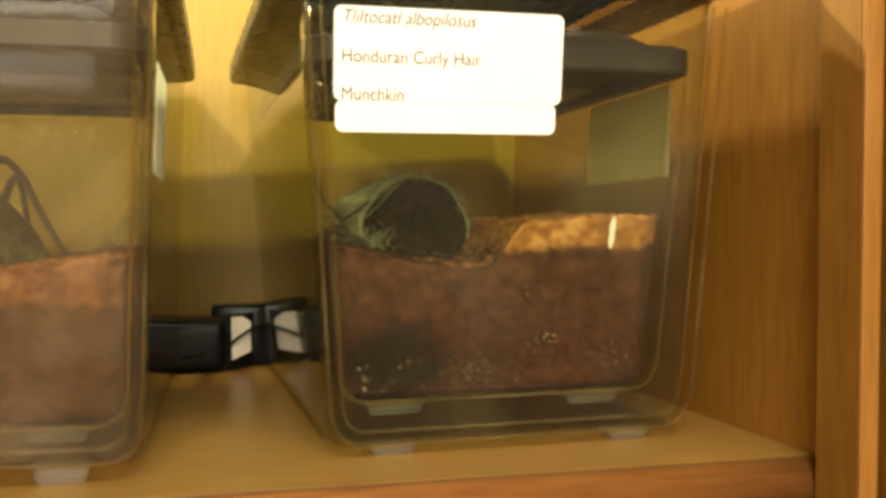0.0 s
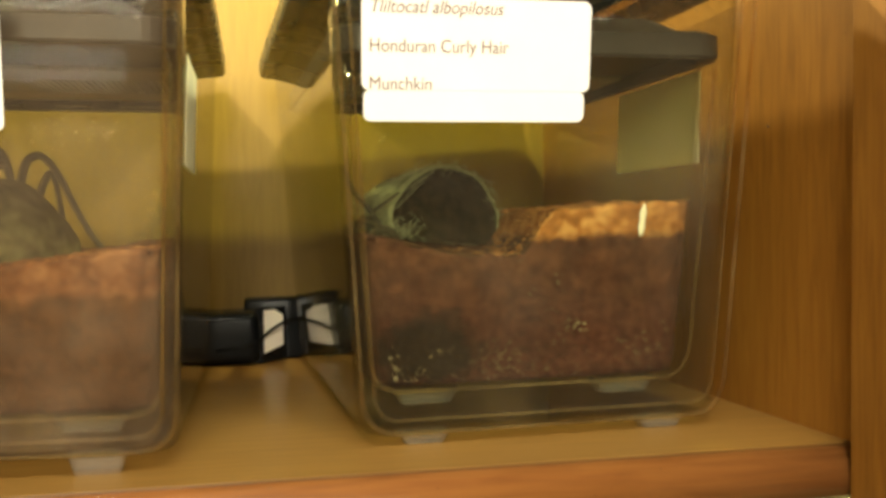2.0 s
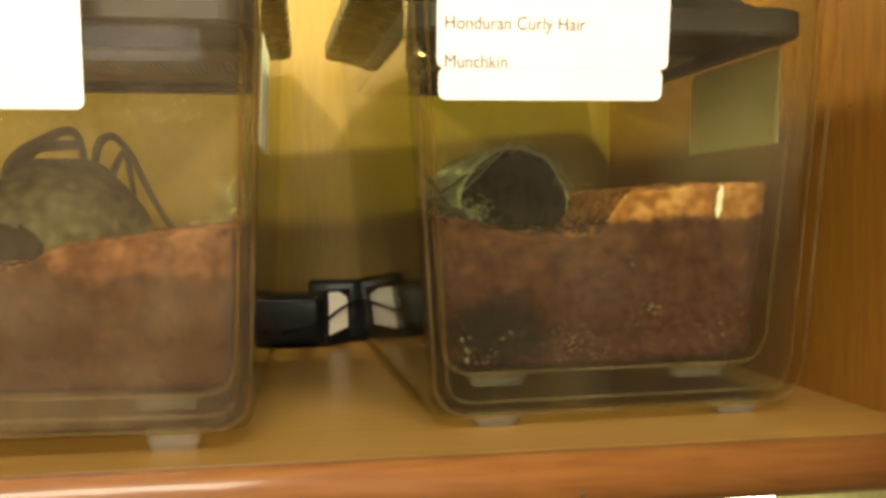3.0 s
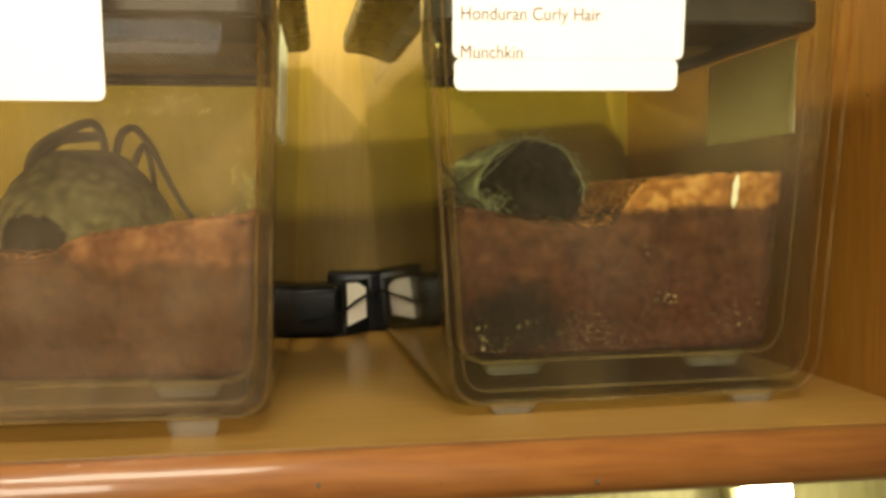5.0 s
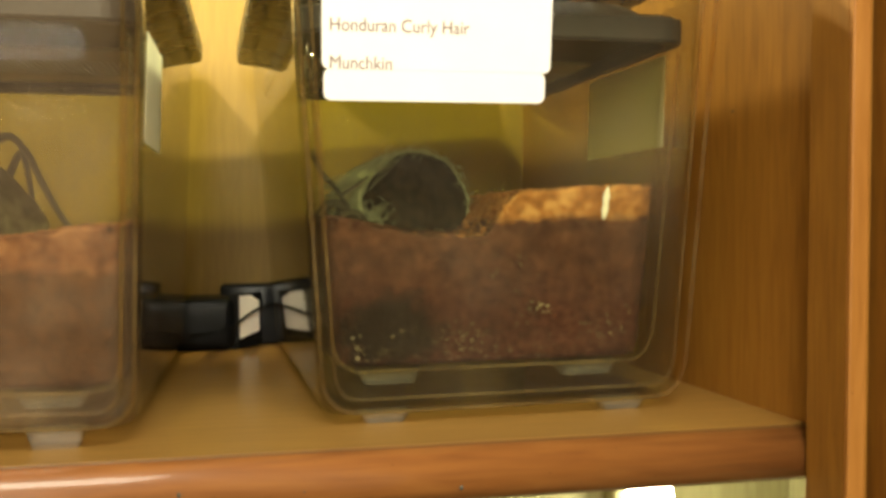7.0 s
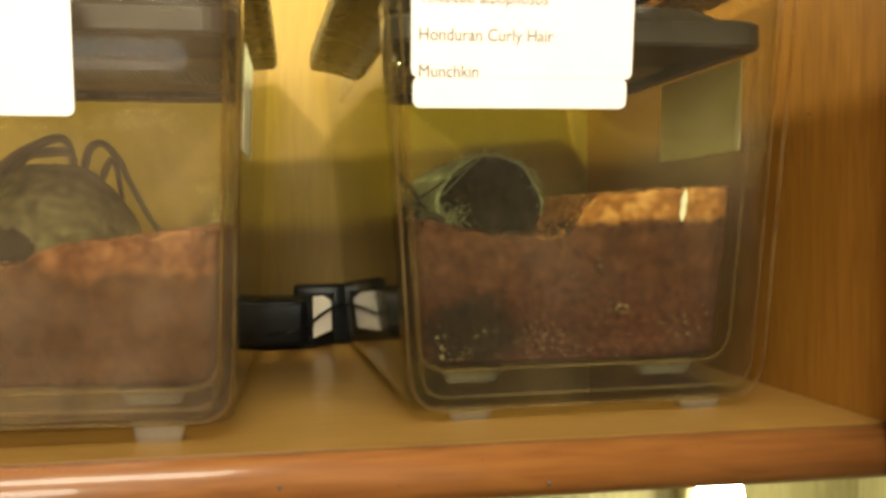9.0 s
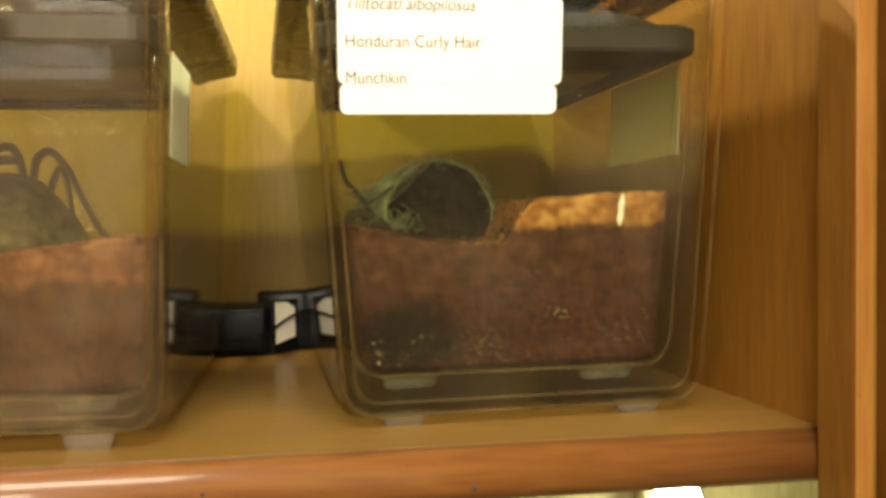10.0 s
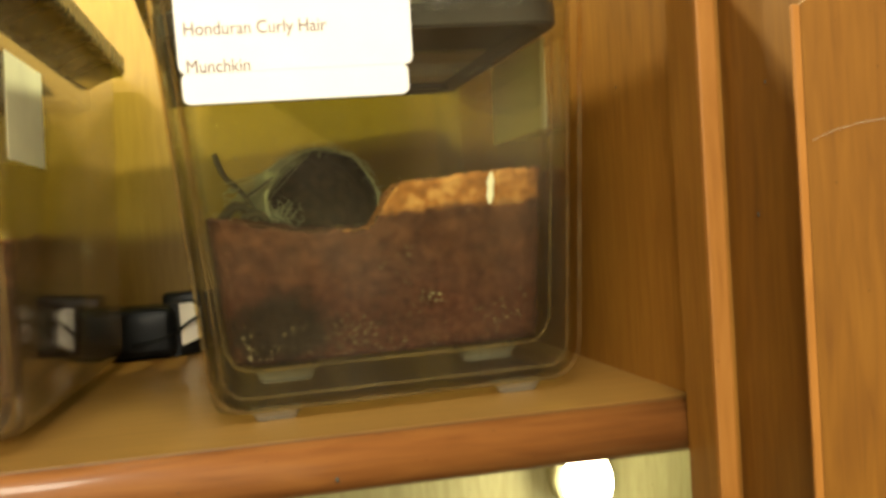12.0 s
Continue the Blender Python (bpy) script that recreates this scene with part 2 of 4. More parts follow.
def layered(name, cut, x_from, damp, dry, drier, stain=None):
    """Packed fibre, dry and pale above an uneven moisture line on one side."""
    m = crumbly(name, *damp)
    n, l = m.node_tree.nodes, m.node_tree.links
    b = n["Principled BSDF"]
    wet = b.inputs["Base Color"].links[0].from_socket
    tc = n.new("ShaderNodeTexCoord")
    sep = n.new("ShaderNodeSeparateXYZ")
    l.new(tc.outputs["Object"], sep.inputs[0])
    no = n.new("ShaderNodeTexNoise")
    no.inputs["Scale"].default_value, no.inputs["Detail"].default_value = 110, 8
    l.new(tc.outputs["Object"], no.inputs[0])

    def over(socket, at, width, rough=0.022):
        r = n.new("ShaderNodeMapRange")
        r.interpolation_type = "SMOOTHSTEP"
        add = n.new("ShaderNodeMath")
        add.operation = "MULTIPLY_ADD"
        add.inputs[1].default_value = rough
        l.new(no.outputs[0], add.inputs[0])
        l.new(socket, add.inputs[2])
        r.inputs[1].default_value, r.inputs[2].default_value = at + rough / 2 - width, at + rough / 2 + width
        l.new(add.outputs[0], r.inputs[0])
        return r.outputs[0]

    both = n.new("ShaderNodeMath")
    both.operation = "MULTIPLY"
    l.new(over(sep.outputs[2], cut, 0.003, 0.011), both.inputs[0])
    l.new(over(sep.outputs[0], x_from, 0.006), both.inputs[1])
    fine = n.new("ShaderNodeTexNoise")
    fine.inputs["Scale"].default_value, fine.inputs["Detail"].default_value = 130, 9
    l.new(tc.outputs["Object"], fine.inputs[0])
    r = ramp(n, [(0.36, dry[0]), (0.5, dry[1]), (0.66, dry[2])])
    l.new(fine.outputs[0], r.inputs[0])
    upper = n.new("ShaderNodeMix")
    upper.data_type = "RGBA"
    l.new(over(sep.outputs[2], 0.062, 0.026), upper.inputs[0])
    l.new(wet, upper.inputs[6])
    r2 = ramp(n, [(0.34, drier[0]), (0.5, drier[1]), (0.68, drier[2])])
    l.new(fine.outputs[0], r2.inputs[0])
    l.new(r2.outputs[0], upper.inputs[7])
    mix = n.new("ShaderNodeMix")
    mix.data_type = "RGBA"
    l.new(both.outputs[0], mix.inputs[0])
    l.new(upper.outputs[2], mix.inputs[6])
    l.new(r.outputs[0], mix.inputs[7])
    colour = mix.outputs[2]
    if stain:
        centre, size, shade = stain
        mp = n.new("ShaderNodeMapping")
        mp.inputs["Location"].default_value = [-c / k for c, k in zip(centre, size)]
        mp.inputs["Scale"].default_value = [1 / k for k in size]
        l.new(tc.outputs["Object"], mp.inputs[0])
        ball = n.new("ShaderNodeTexGradient")
        ball.gradient_type = "SPHERICAL"
        l.new(mp.outputs[0], ball.inputs[0])
        edge = n.new("ShaderNodeMath")
        edge.operation = "MULTIPLY_ADD"
        edge.inputs[1].default_value = 0.9
        l.new(no.outputs[0], edge.inputs[0])
        l.new(ball.outputs[1], edge.inputs[2])
        soft = n.new("ShaderNodeMapRange")
        soft.inputs[1].default_value, soft.inputs[2].default_value = 0.55, 1.0
        l.new(edge.outputs[0], soft.inputs[0])
        wetter = n.new("ShaderNodeMix")
        wetter.data_type = "RGBA"
        l.new(soft.outputs[0], wetter.inputs[0])
        l.new(colour, wetter.inputs[6])
        wetter.inputs[7].default_value = (*shade, 1)
        colour = wetter.outputs[2]
    l.new(colour, b.inputs["Base Color"])
    return m


DAMP = ((0.02, 0.0054, 0.0058), (0.046, 0.0128, 0.0118), (0.084, 0.026, 0.0225))
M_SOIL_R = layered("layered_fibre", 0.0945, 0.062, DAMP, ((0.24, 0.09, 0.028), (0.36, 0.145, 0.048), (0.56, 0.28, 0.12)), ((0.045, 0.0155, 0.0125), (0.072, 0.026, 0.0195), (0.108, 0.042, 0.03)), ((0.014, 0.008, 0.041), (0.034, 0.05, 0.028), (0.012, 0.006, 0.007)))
M_SOIL_L = layered("pale_layered_fibre", 0.075, 0.072, ((0.032, 0.011, 0.006), (0.056, 0.02, 0.0098), (0.09, 0.034, 0.017)), ((0.125, 0.044, 0.023), (0.195, 0.074, 0.039), (0.31, 0.14, 0.08)), ((0.055, 0.019, 0.009), (0.09, 0.033, 0.0145), (0.13, 0.052, 0.024)))
M_DRY = crumbly("dry_coconut_fibre", (0.2, 0.075, 0.028), (0.34, 0.14, 0.05), (0.52, 0.25, 0.1), 180, 60)
M_BARK = crumbly("mossy_cork_bark", (0.16, 0.165, 0.115), (0.4, 0.42, 0.31), (0.68, 0.7, 0.56), 150, 40)
# Near-black colour paints the shade behind the dome's opening.
M_DOME_SHADE = crumbly("shaded_cork_inside", (0.006, 0.005, 0.004), (0.012, 0.010, 0.007), (0.03, 0.02, 0.013), 150, 40)
M_FLECK = plastic("pale_fleck", (0.15, 0.118, 0.088), 0.9, 0.7)
M_LEAF = plastic("dull_plastic_stem", (0.062, 0.053, 0.038), 0.6)
M_ROOM = crumbly("room_plaster", (0.48, 0.43, 0.34), (0.53, 0.475, 0.38), (0.57, 0.51, 0.41), 30, 3, 0.1)
M_FLOOR = crumbly("dark_carpet", (0.03, 0.028, 0.025), (0.05, 0.045, 0.04), (0.07, 0.065, 0.055), 90, 8, 0.5)
M_LAMP = glow("lamp_lens", (1.0, 0.95, 0.75), 22.0)


# ---------------------------------------------------------------- mesh helpers
def part(name, bm, mat, parent=None, label="", smooth=False):
    me = bpy.data.meshes.new(name)
    bmesh.ops.recalc_face_normals(bm, faces=bm.faces[:])
    if smooth:
        for f in bm.faces:
            f.smooth = True
    bm.to_mesh(me)
    bm.free()
    me.materials.append(mat)
    ob = new(name, me)
    if parent:
        ob.parent = parent
    if label:
        ob["label"] = label
    return ob


def empty(name, m, label, category, group="", kind=""):
    ob = new(name)
    ob.empty_display_size = 0.02
    ob.matrix_world = m
    return tagged(ob, label, category, group, kind)


def box(x0, x1, y0, y1, z0, z1, bevel=0.0, seg=2, bm=None):
    out = bm or bmesh.new()
    t = bmesh.new()
    bmesh.ops.create_cube(t, size=1.0)
    for v in t.verts:
        v.co = Vector(((x0 + x1) / 2 + v.co.x * (x1 - x0), (y0 + y1) / 2 + v.co.y * (y1 - y0), (z0 + z1) / 2 + v.co.z * (z1 - z0)))
    if bevel:
        bmesh.ops.bevel(t, geom=t.edges[:], offset=bevel, segments=seg, profile=0.5, affect="EDGES")
    me = bpy.data.meshes.new("tmp")
    t.to_mesh(me)
    t.free()
    out.from_mesh(me)
    bpy.data.meshes.remove(me)
    return out


def ring_points(x0, x1, y0, y1, r, n=6):
    """A rounded rectangle, counter-clockwise."""
    pts = []
    for cx, cy, a in ((x1 - r, y0 + r, -90), (x1 - r, y1 - r, 0), (x0 + r, y1 - r, 90), (x0 + r, y0 + r, 180)):
        arc = [(cx + r * math.cos(radians(a + 90 * k / n)), cy + r * math.sin(radians(a + 90 * k / n))) for k in range(n + 1)]
        ta, tb = radians(a + 90), radians(a + 180)
        pts.append((arc[0][0] - 0.12 * r * math.cos(ta), arc[0][1] - 0.12 * r * math.sin(ta)))
        pts += arc
        pts.append((arc[-1][0] + 0.12 * r * math.cos(tb), arc[-1][1] + 0.12 * r * math.sin(tb)))
    return pts


def loft(rings, cap_start=True, cap_end=True, bm=None):
    """Rings of equal count, joined in order."""
    bm = bm or bmesh.new()
    rows = [[bm.verts.new(p) for p in ring] for ring in rings]
    n = len(rows[0])
    for a, b in zip(rows, rows[1:]):
        for i in range(n):
            bm.faces.new((a[i], a[(i + 1) % n], b[(i + 1) % n], b[i]))
    if cap_start:
        bm.faces.new(list(reversed(rows[0])))
    if cap_end:
        bm.faces.new(rows[-1])
    return bm


def tube(points, radius, sides=8, bm=None):
    """A round rod along points; radius may be a list."""
    bm = bm or bmesh.new()
    pts = [Vector(p) for p in points]
    rows = []
    for i, p in enumerate(pts):
        d = (pts[min(i + 1, len(pts) - 1)] - pts[max(i - 1, 0)]).normalized()
        side = d.cross(Vector((0.13, 0.9, 0.31))).normalized()
        up = side.cross(d)
        r = radius[i] if isinstance(radius, (list, tuple)) else radius
        rows.append([p + side * r * math.cos(2 * math.pi * k / sides) + up * r * math.sin(2 * math.pi * k / sides) for k in range(sides)])
    return loft(rows, bm=bm)


def structure(name, bm, mat, label, category):
    return tagged(part(name, bm, mat), label, category, kind="structure")


# ---------------------------------------------------------------- the cabinet
structure("wall_back", box(LEFT - 0.02, WALL + 0.02, BACK, BACK + 0.012, -1.0, CEIL + 0.03), M_BACK, "honey-coloured wood veneer back panel of the display cabinet", "back panel")
SKEW = 0.038           # the side panel leans in towards the back


def skewed(bm):
    for v in bm.verts:
        v.co.x -= SKEW * (v.co.y + 0.05)
    return bm


structure("wall_right", skewed(box(WALL + 0.0045, WALL + 0.0105, -0.0695, BACK, -0.0185, CEIL)), M_SIDE, "reddish cherry wood veneer side panel of the cabinet", "side panel")
structure("wall_left", box(LEFT - 0.018, LEFT, -0.1, BACK, -1.0, CEIL), M_SIDE, "reddish cherry wood veneer side panel of the cabinet", "side panel")
structure("ceiling", box(LEFT - 0.02, WALL + 0.02, -0.07, BACK, CEIL, CEIL + 0.025), M_SHELF, "underside of the wooden shelf above", "shelf")

def sloped(bm):
    for v in bm.verts:
        v.co.z += SLOPE * v.co.x
    return bm


shelf = structure("shelf", sloped(box(LEFT, WALL + 0.0045, -0.057, BACK, SHELF - 0.02, SHELF)), M_SHELF, "glossy varnished wooden cabinet shelf", "shelf")
nose = bmesh.new()
prof = [(-0.0572, SHELF - 0.0002), (-0.061, SHELF - 0.0008), (-0.0645, SHELF - 0.003), (-0.067, SHELF - 0.0065), (-0.0685, SHELF - 0.0105), (-0.0682, SHELF - 0.0165), (-0.0665, SHELF - 0.0207), (-0.0635, SHELF - 0.0227), (-0.0572, SHELF - 0.0229)]
loft([[(x, y, z) for y, z in prof] for x in (LEFT, WALL + 0.0045)], bm=nose)
tagged(part("trim", sloped(nose), M_NOSE, smooth=True), "rounded glossy orange-brown varnished front edge of the shelf", "shelf edge", kind="structure")

# face frame of the cabinet and the stile that stands forward of it
structure("trim_frame", box(0.1835, 0.1995, -0.098, -0.0697, -1.0, CEIL + 0.02, 0.0006), M_SIDE, "narrow reddish wooden face frame along the side panel", "face frame")
structure("trim_strip", box(0.1832, 0.1912, -0.1015, -0.0982, -1.0, CEIL + 0.02, 0.0008), M_EDGE, "pale orange raw wooden edge strip with dark specks", "edge strip")
structure("wall_return", box(0.1938, 0.2, -0.1632, -0.0985, -1.0, CEIL + 0.02), M_SIDE_DIM, "reddish wood veneer return panel beside the cabinet", "side panel")


def stile():
    """A board that faces the room, with a half-round finger notch in its edge."""
    x0, x1, y0, y1 = 0.1910, 0.46, -0.1665, -0.1635
    r, xc, zc = 0.023, x0 - 0.0122, 0.173
    pts = [(x1, -1.0), (x1, CEIL + 0.05), (x0, CEIL + 0.05)]
    for k in range(25):
        a = radians(58 - 116 * k / 24)
        pts.append((xc + r * math.cos(a), zc + r * math.sin(a)))
    pts.append((x0, -1.0))
    bm = bmesh.new()
    front = [bm.verts.new((x, y0, z)) for x, z in pts]
    rear = [bm.verts.new((x, y1, z)) for x, z in pts]
    bm.faces.new(front)
    bm.faces.new(list(reversed(rear)))
    for i in range(len(pts)):
        j = (i + 1) % len(pts)
        bm.faces.new((front[i], front[j], rear[j], rear[i]))
    return bm


structure("trim_stile", stile(), M_SIDE_DIM, "wide reddish wooden cabinet stile with a half-round finger notch", "stile")
structure("trim_lip", box(0.1876, 0.1908, -0.1668, -0.1650, -1.0, 0.1535, 0.0005), M_EDGE, "thin pale orange wooden edge of the stile", "edge strip")

# bay below
structure("wall_lower_back", box(LEFT, 0.33, 0.2, 0.21, -0.42, -0.019), M_LOWER, "pale olive-grey back panel of the lower bay", "back panel")
structure("wall_lower_right", box(0.33, 0.34, -0.0695, 0.21, -0.42, -0.019), M_LOWER, "pale olive-grey side panel of the lower bay", "side panel")
structure("floor_lower", box(LEFT, 0.33, -0.06, 0.2, -0.44, -0.42), M_SHELF, "wooden shelf of the lower bay", "shelf")

# the room round the camera
structure("floor", box(-2.2, 2.0, -3.2, 0.385, -1.05, -1.0), M_FLOOR, "dim carpeted room floor in front of the cabinet", "floor")
structure("wall_room_back", box(-2.2, 2.0, -3.25, -3.2, -1.0, 2.0), M_ROOM, "plain tan room wall", "wall")
structure("wall_room_left", box(-2.25, -2.2, -3.2, 0.3, -1.0, 2.0), M_ROOM, "plain tan room wall", "wall")
structure("wall_room_right", box(2.0, 2.05, -3.2, 0.3, -1.0, 2.0), M_ROOM, "plain tan room wall", "wall")
structure("ceiling_room", box(-2.2, 2.0, -3.2, 0.3, 2.0, 2.05), M_ROOM, "plain tan room ceiling", "ceiling")
structure("wall_cabinet_upper", box(-2.2, 2.0, 0.385, 0.42, -1.0, 2.0), M_SIDE, "wooden back of the cabinet wall", "wall")


# ---------------------------------------------------------------- keepers
def shell(bottom, top, z0, z1, t, r0, r1, fillet=0.007):
    """An open tapered box of wall thickness t, with rounded corners and a rounded bottom edge."""
    def at(f, inset=0.0, lift=0.0):
        x0, x1, y0, y1 = (a + (b - a) * f for a, b in zip(bottom, top))
        r = r0 + (r1 - r0) * f
        return [(x, y, z0 + (z1 - z0) * f + lift) for x, y in ring_points(x0 + inset, x1 - inset, y0 + inset, y1 - inset, max(r - inset, 0.003))]
    h = z1 - z0
    outer = [at(0, fillet * 0.9), at(0.0, fillet * 0.35, fillet * 0.12), at(0, fillet * 0.1, fillet * 0.4)]
    outer += [at(fillet / h), at(fillet * 1.15 / h)] + [at(fillet / h + (1 - fillet / h) * k / 3) for k in range(1, 4)]
    inner = [at(1 - (1 - fillet / h) * k / 3, t) for k in range(3)] + [at(fillet * 1.15 / h, t), at(fillet / h, t)]
    inner += [at(0, fillet * 0.1 + t, fillet * 0.4 + t), at(0, fillet * 0.35 + t, fillet * 0.12 + t), at(0, fillet * 0.9 + t, t)]
    return loft(outer + inner)


def foot(cx, cy, z0, z1, w=0.022, d=0.016):
    return loft([[(cx + x, cy + y, z0) for x, y in ring_points(-w * 0.38, w * 0.38, -d * 0.38, d * 0.38, 0.002, 3)],
                 [(cx + x, cy + y, z1) for x, y in ring_points(-w * 0.5, w * 0.5, -d * 0.5, d * 0.5, 0.002, 3)]])


def slot_panel(x0, x1, y0, y1, z0, z1, rows, cols, bm):
    """Bars that leave a grid of open slots."""
    dy, dx = (y1 - y0) / rows, (x1 - x0) / cols
    for i in range(rows + 1):
        y = y0 + i * dy
        box(x0, x1, y - dy * 0.2, y + dy * 0.2, z0, z1, bm=bm)
    for j in range(cols + 1):
        x = x0 + j * dx
        box(x - dx * 0.25, x + dx * 0.25, y0, y1, z0 + 0.0003, z1 - 0.0003, bm=bm)


OUT_B = (-0.0200, 0.1565, -0.012, 0.300)
OUT_T = (-0.0340, 0.1630, -0.0415, 0.314)
OUT_Z0, OUT_Z1 = 0.0056, 0.2200
IN_B = (-0.0125, 0.1490, 0.010, 0.212)
IN_T = (-0.0260, 0.1558, -0.012, 0.226)
IN_Z0, IN_Z1 = 0.0215, 0.181


def bead(bottom, top, z0, z1, f_top, inset, rise, r, back, radius=0.0011):
    """The thick rounded edge that frames the front wall: down one side, along the bottom and up the other."""
    def at(f):
        x0, x1, y0, y1 = (a + (b - a) * f for a, b in zip(bottom, top))
        return x0 + inset, x1 - inset, y0 + back, z0 + (z1 - z0) * f
    pts = []
    for k in range(7):
        x0, x1, y, z = at(f_top + ((r + rise) / (z1 - z0) - f_top) * k / 6)
        pts.append((x0, y, z))
    x0, x1, y, z = at(rise / (z1 - z0))
    pts += [(x0 + r - r * math.cos(radians(a)), y, z + r - r * math.sin(radians(a))) for a in range(15, 91, 15)]
    pts += [(x1 - r + r * math.sin(radians(a)), y, z + r - r * math.cos(radians(a))) for a in range(0, 90, 15)]
    for k in range(7):
        x0, x1, y, z = at((r + rise) / (z1 - z0) + (f_top - (r + rise) / (z1 - z0)) * k / 6)
        pts.append((x1, y, z))
    return tube(pts, radius, 6)


def outer_keeper(m, label, plastic_mat, lid_from, flange, base):
    keeper = empty("outer_keeper", m, label, "terrarium", "clear keepers on the shelf")
    part("shell", shell(OUT_B, OUT_T, base, OUT_Z1, 0.0022, 0.018, 0.022), plastic_mat, keeper, smooth=True)
    part("front_edge", bead(OUT_B, OUT_T, base, OUT_Z1, 0.93, 0.0008, 0.0016, 0.014, 0.0024), M_RIM_GLINT, keeper, "moulded edge coloured amber as if catching light", smooth=True)
    part("inner_edge", bead(OUT_B, OUT_T, base, OUT_Z1, 0.93, 0.0066, 0.0075, 0.01, 0.0036, 0.0008), M_RIM_GLINT, keeper, "moulded edge coloured amber as if catching light", smooth=True)
    for cx in (0.0085, 0.1245):
        for cy in (-0.0035, 0.28):
            part("foot", foot(cx, cy, SHELF + 0.0002 - (m.translation.z - SLOPE * m.translation.x), base + 0.0012, 0.0235, 0.013), M_FOOT, keeper)
    x0, x1, y0, y1 = lid_from, 0.1695, -0.047, 0.322
    bm = loft([[(x, y, z) for x, y in ring_points(x0 + i, x1 - i, y0 + i, y1 - i, 0.016 - i * 0.5)] for i, z in ((0.022, 0.2215), (0.0205, 0.2145), (0.001, 0.2135), (0.0, 0.2155), (0.0, 0.2245), (0.003, 0.2275), (0.022, 0.2295), (0.026, 0.2265), (0.03, 0.2225))], cap_start=False, cap_end=False)
    lid = part("lid", bm, M_LIDTOP, keeper, "smoky black vented lid", smooth=False)
    bm = bmesh.new()
    slot_panel(x0 + 0.026, x1 - 0.026, y0 + 0.026, y1 - 0.026, 0.2255, 0.2285, 64, 14, bm)
    part("vent_grid", bm, M_LIDTOP, lid)
    # Unseen flange, added to tint and shape lamp light on the back panel.
    fx0, fx1, fy, cut = flange
    outline = [(fx0, y1 - 0.002), (fx1, y1 - 0.002), (fx1, fy), (fx0 + cut, fy), (fx0, fy - cut)] if cut else [(fx0, y1 - 0.002), (fx1, y1 - 0.002), (fx1, fy), (fx0, fy)]
    part("added_flange", loft([[(x, y, z) for x, y in outline] for z in (0.2215, 0.2235)]), M_FLANGE, lid, "see-through olive plastic flange added to shape lamp light")
    return keeper


def inner_keeper(m, label):
    keeper = empty("inner_keeper", m, label, "terrarium", "clear keepers inside the larger ones")
    part("shell", shell(IN_B, IN_T, IN_Z0, IN_Z1, 0.002, 0.014, 0.018, 0.01), M_INNER, keeper, smooth=True)
    part("front_edge", bead(IN_B, IN_T, IN_Z0, IN_Z1, 0.95, 0.001, 0.0012, 0.012, 0.0006, 0.0009), M_RIM_GLINT, keeper, "moulded edge coloured amber as if catching light", smooth=True)
    for cx in (0.016, 0.118):
        for cy in (0.026, 0.195):
            part("foot", foot(cx, cy, IN_Z0 - 0.0065, IN_Z0 + 0.001, 0.032), M_FOOT, keeper)
    x0, x1, y0, y1 = IN_T[0] - 0.004, IN_T[1] + 0.003, IN_T[2] - 0.004, IN_T[3] + 0.004
    rim = loft([[(x, y, z) for x, y in ring_points(x0 + i, x1 - i, y0 + i, y1 - i, 0.014)] for i, z in ((0.0095, 0.183), (0.006, 0.178), (0.001, 0.1775), (0.0, 0.179), (0.0, 0.189), (0.002, 0.1905), (0.010, 0.1912), (0.022, 0.2), (0.028, 0.2012))], cap_start=False, cap_end=False)
    lid = part("lid", rim, M_LID, keeper, "dark grey snap-on lid")
    part("lid_plate", box(x0 + 0.008, x1 - 0.008, y0 + 0.008, 0.096, 0.1835, 0.1865, 0.001), M_LID, lid)
    bm = bmesh.new()
    slot_panel(x0 + 0.012, x1 - 0.012, 0.1, 0.184, 0.1815, 0.187, 1, 50, bm)
    part("vent_comb", bm, M_COMB, lid)
    part("rear_plate", box(x0 + 0.008, x1 - 0.008, 0.188, y1 - 0.008, 0.1835, 0.1865, 0.001), M_LID, lid)
    part("rear_lip", box(x0 + 0.008, x1 - 0.008, y1 - 0.02, y1 - 0.012, 0.179, 0.188, 0.001), M_LID, lid)
    for cx in (0.02, 0.062, 0.1):
        part("tab", box(cx - 0.009, cx + 0.009, y1 - 0.0225, y1 - 0.0195, 0.1755, 0.1825, 0.001), M_LID, lid)
    return keeper


TILT = -math.degrees(math.atan(SLOPE))
RIGHT = pose(0.0008, -0.001, 0, 0, TILT, 2.7)
LEFT_AT = pose(-0.2543, -0.021, -0.0042, 0, -0.3, 0)
for at, what, skin, lid_from, base, flange in ((RIGHT, "large clear plastic keeper with a smoky black lid", M_CLEAR, -0.044, 0.0056, (0.0025, 0.166, 0.356, 0.006)),
                                         (LEFT_AT, "large hazy clear plastic keeper with a smoky black lid", M_HAZY, -0.057, 0.0098, (-0.05, 0.1585, 0.38, 0.0))):
    outer_keeper(at, what, skin, lid_from, flange, base)
    inner_keeper(at, "smaller clear keeper with grey lid nested in a larger one")


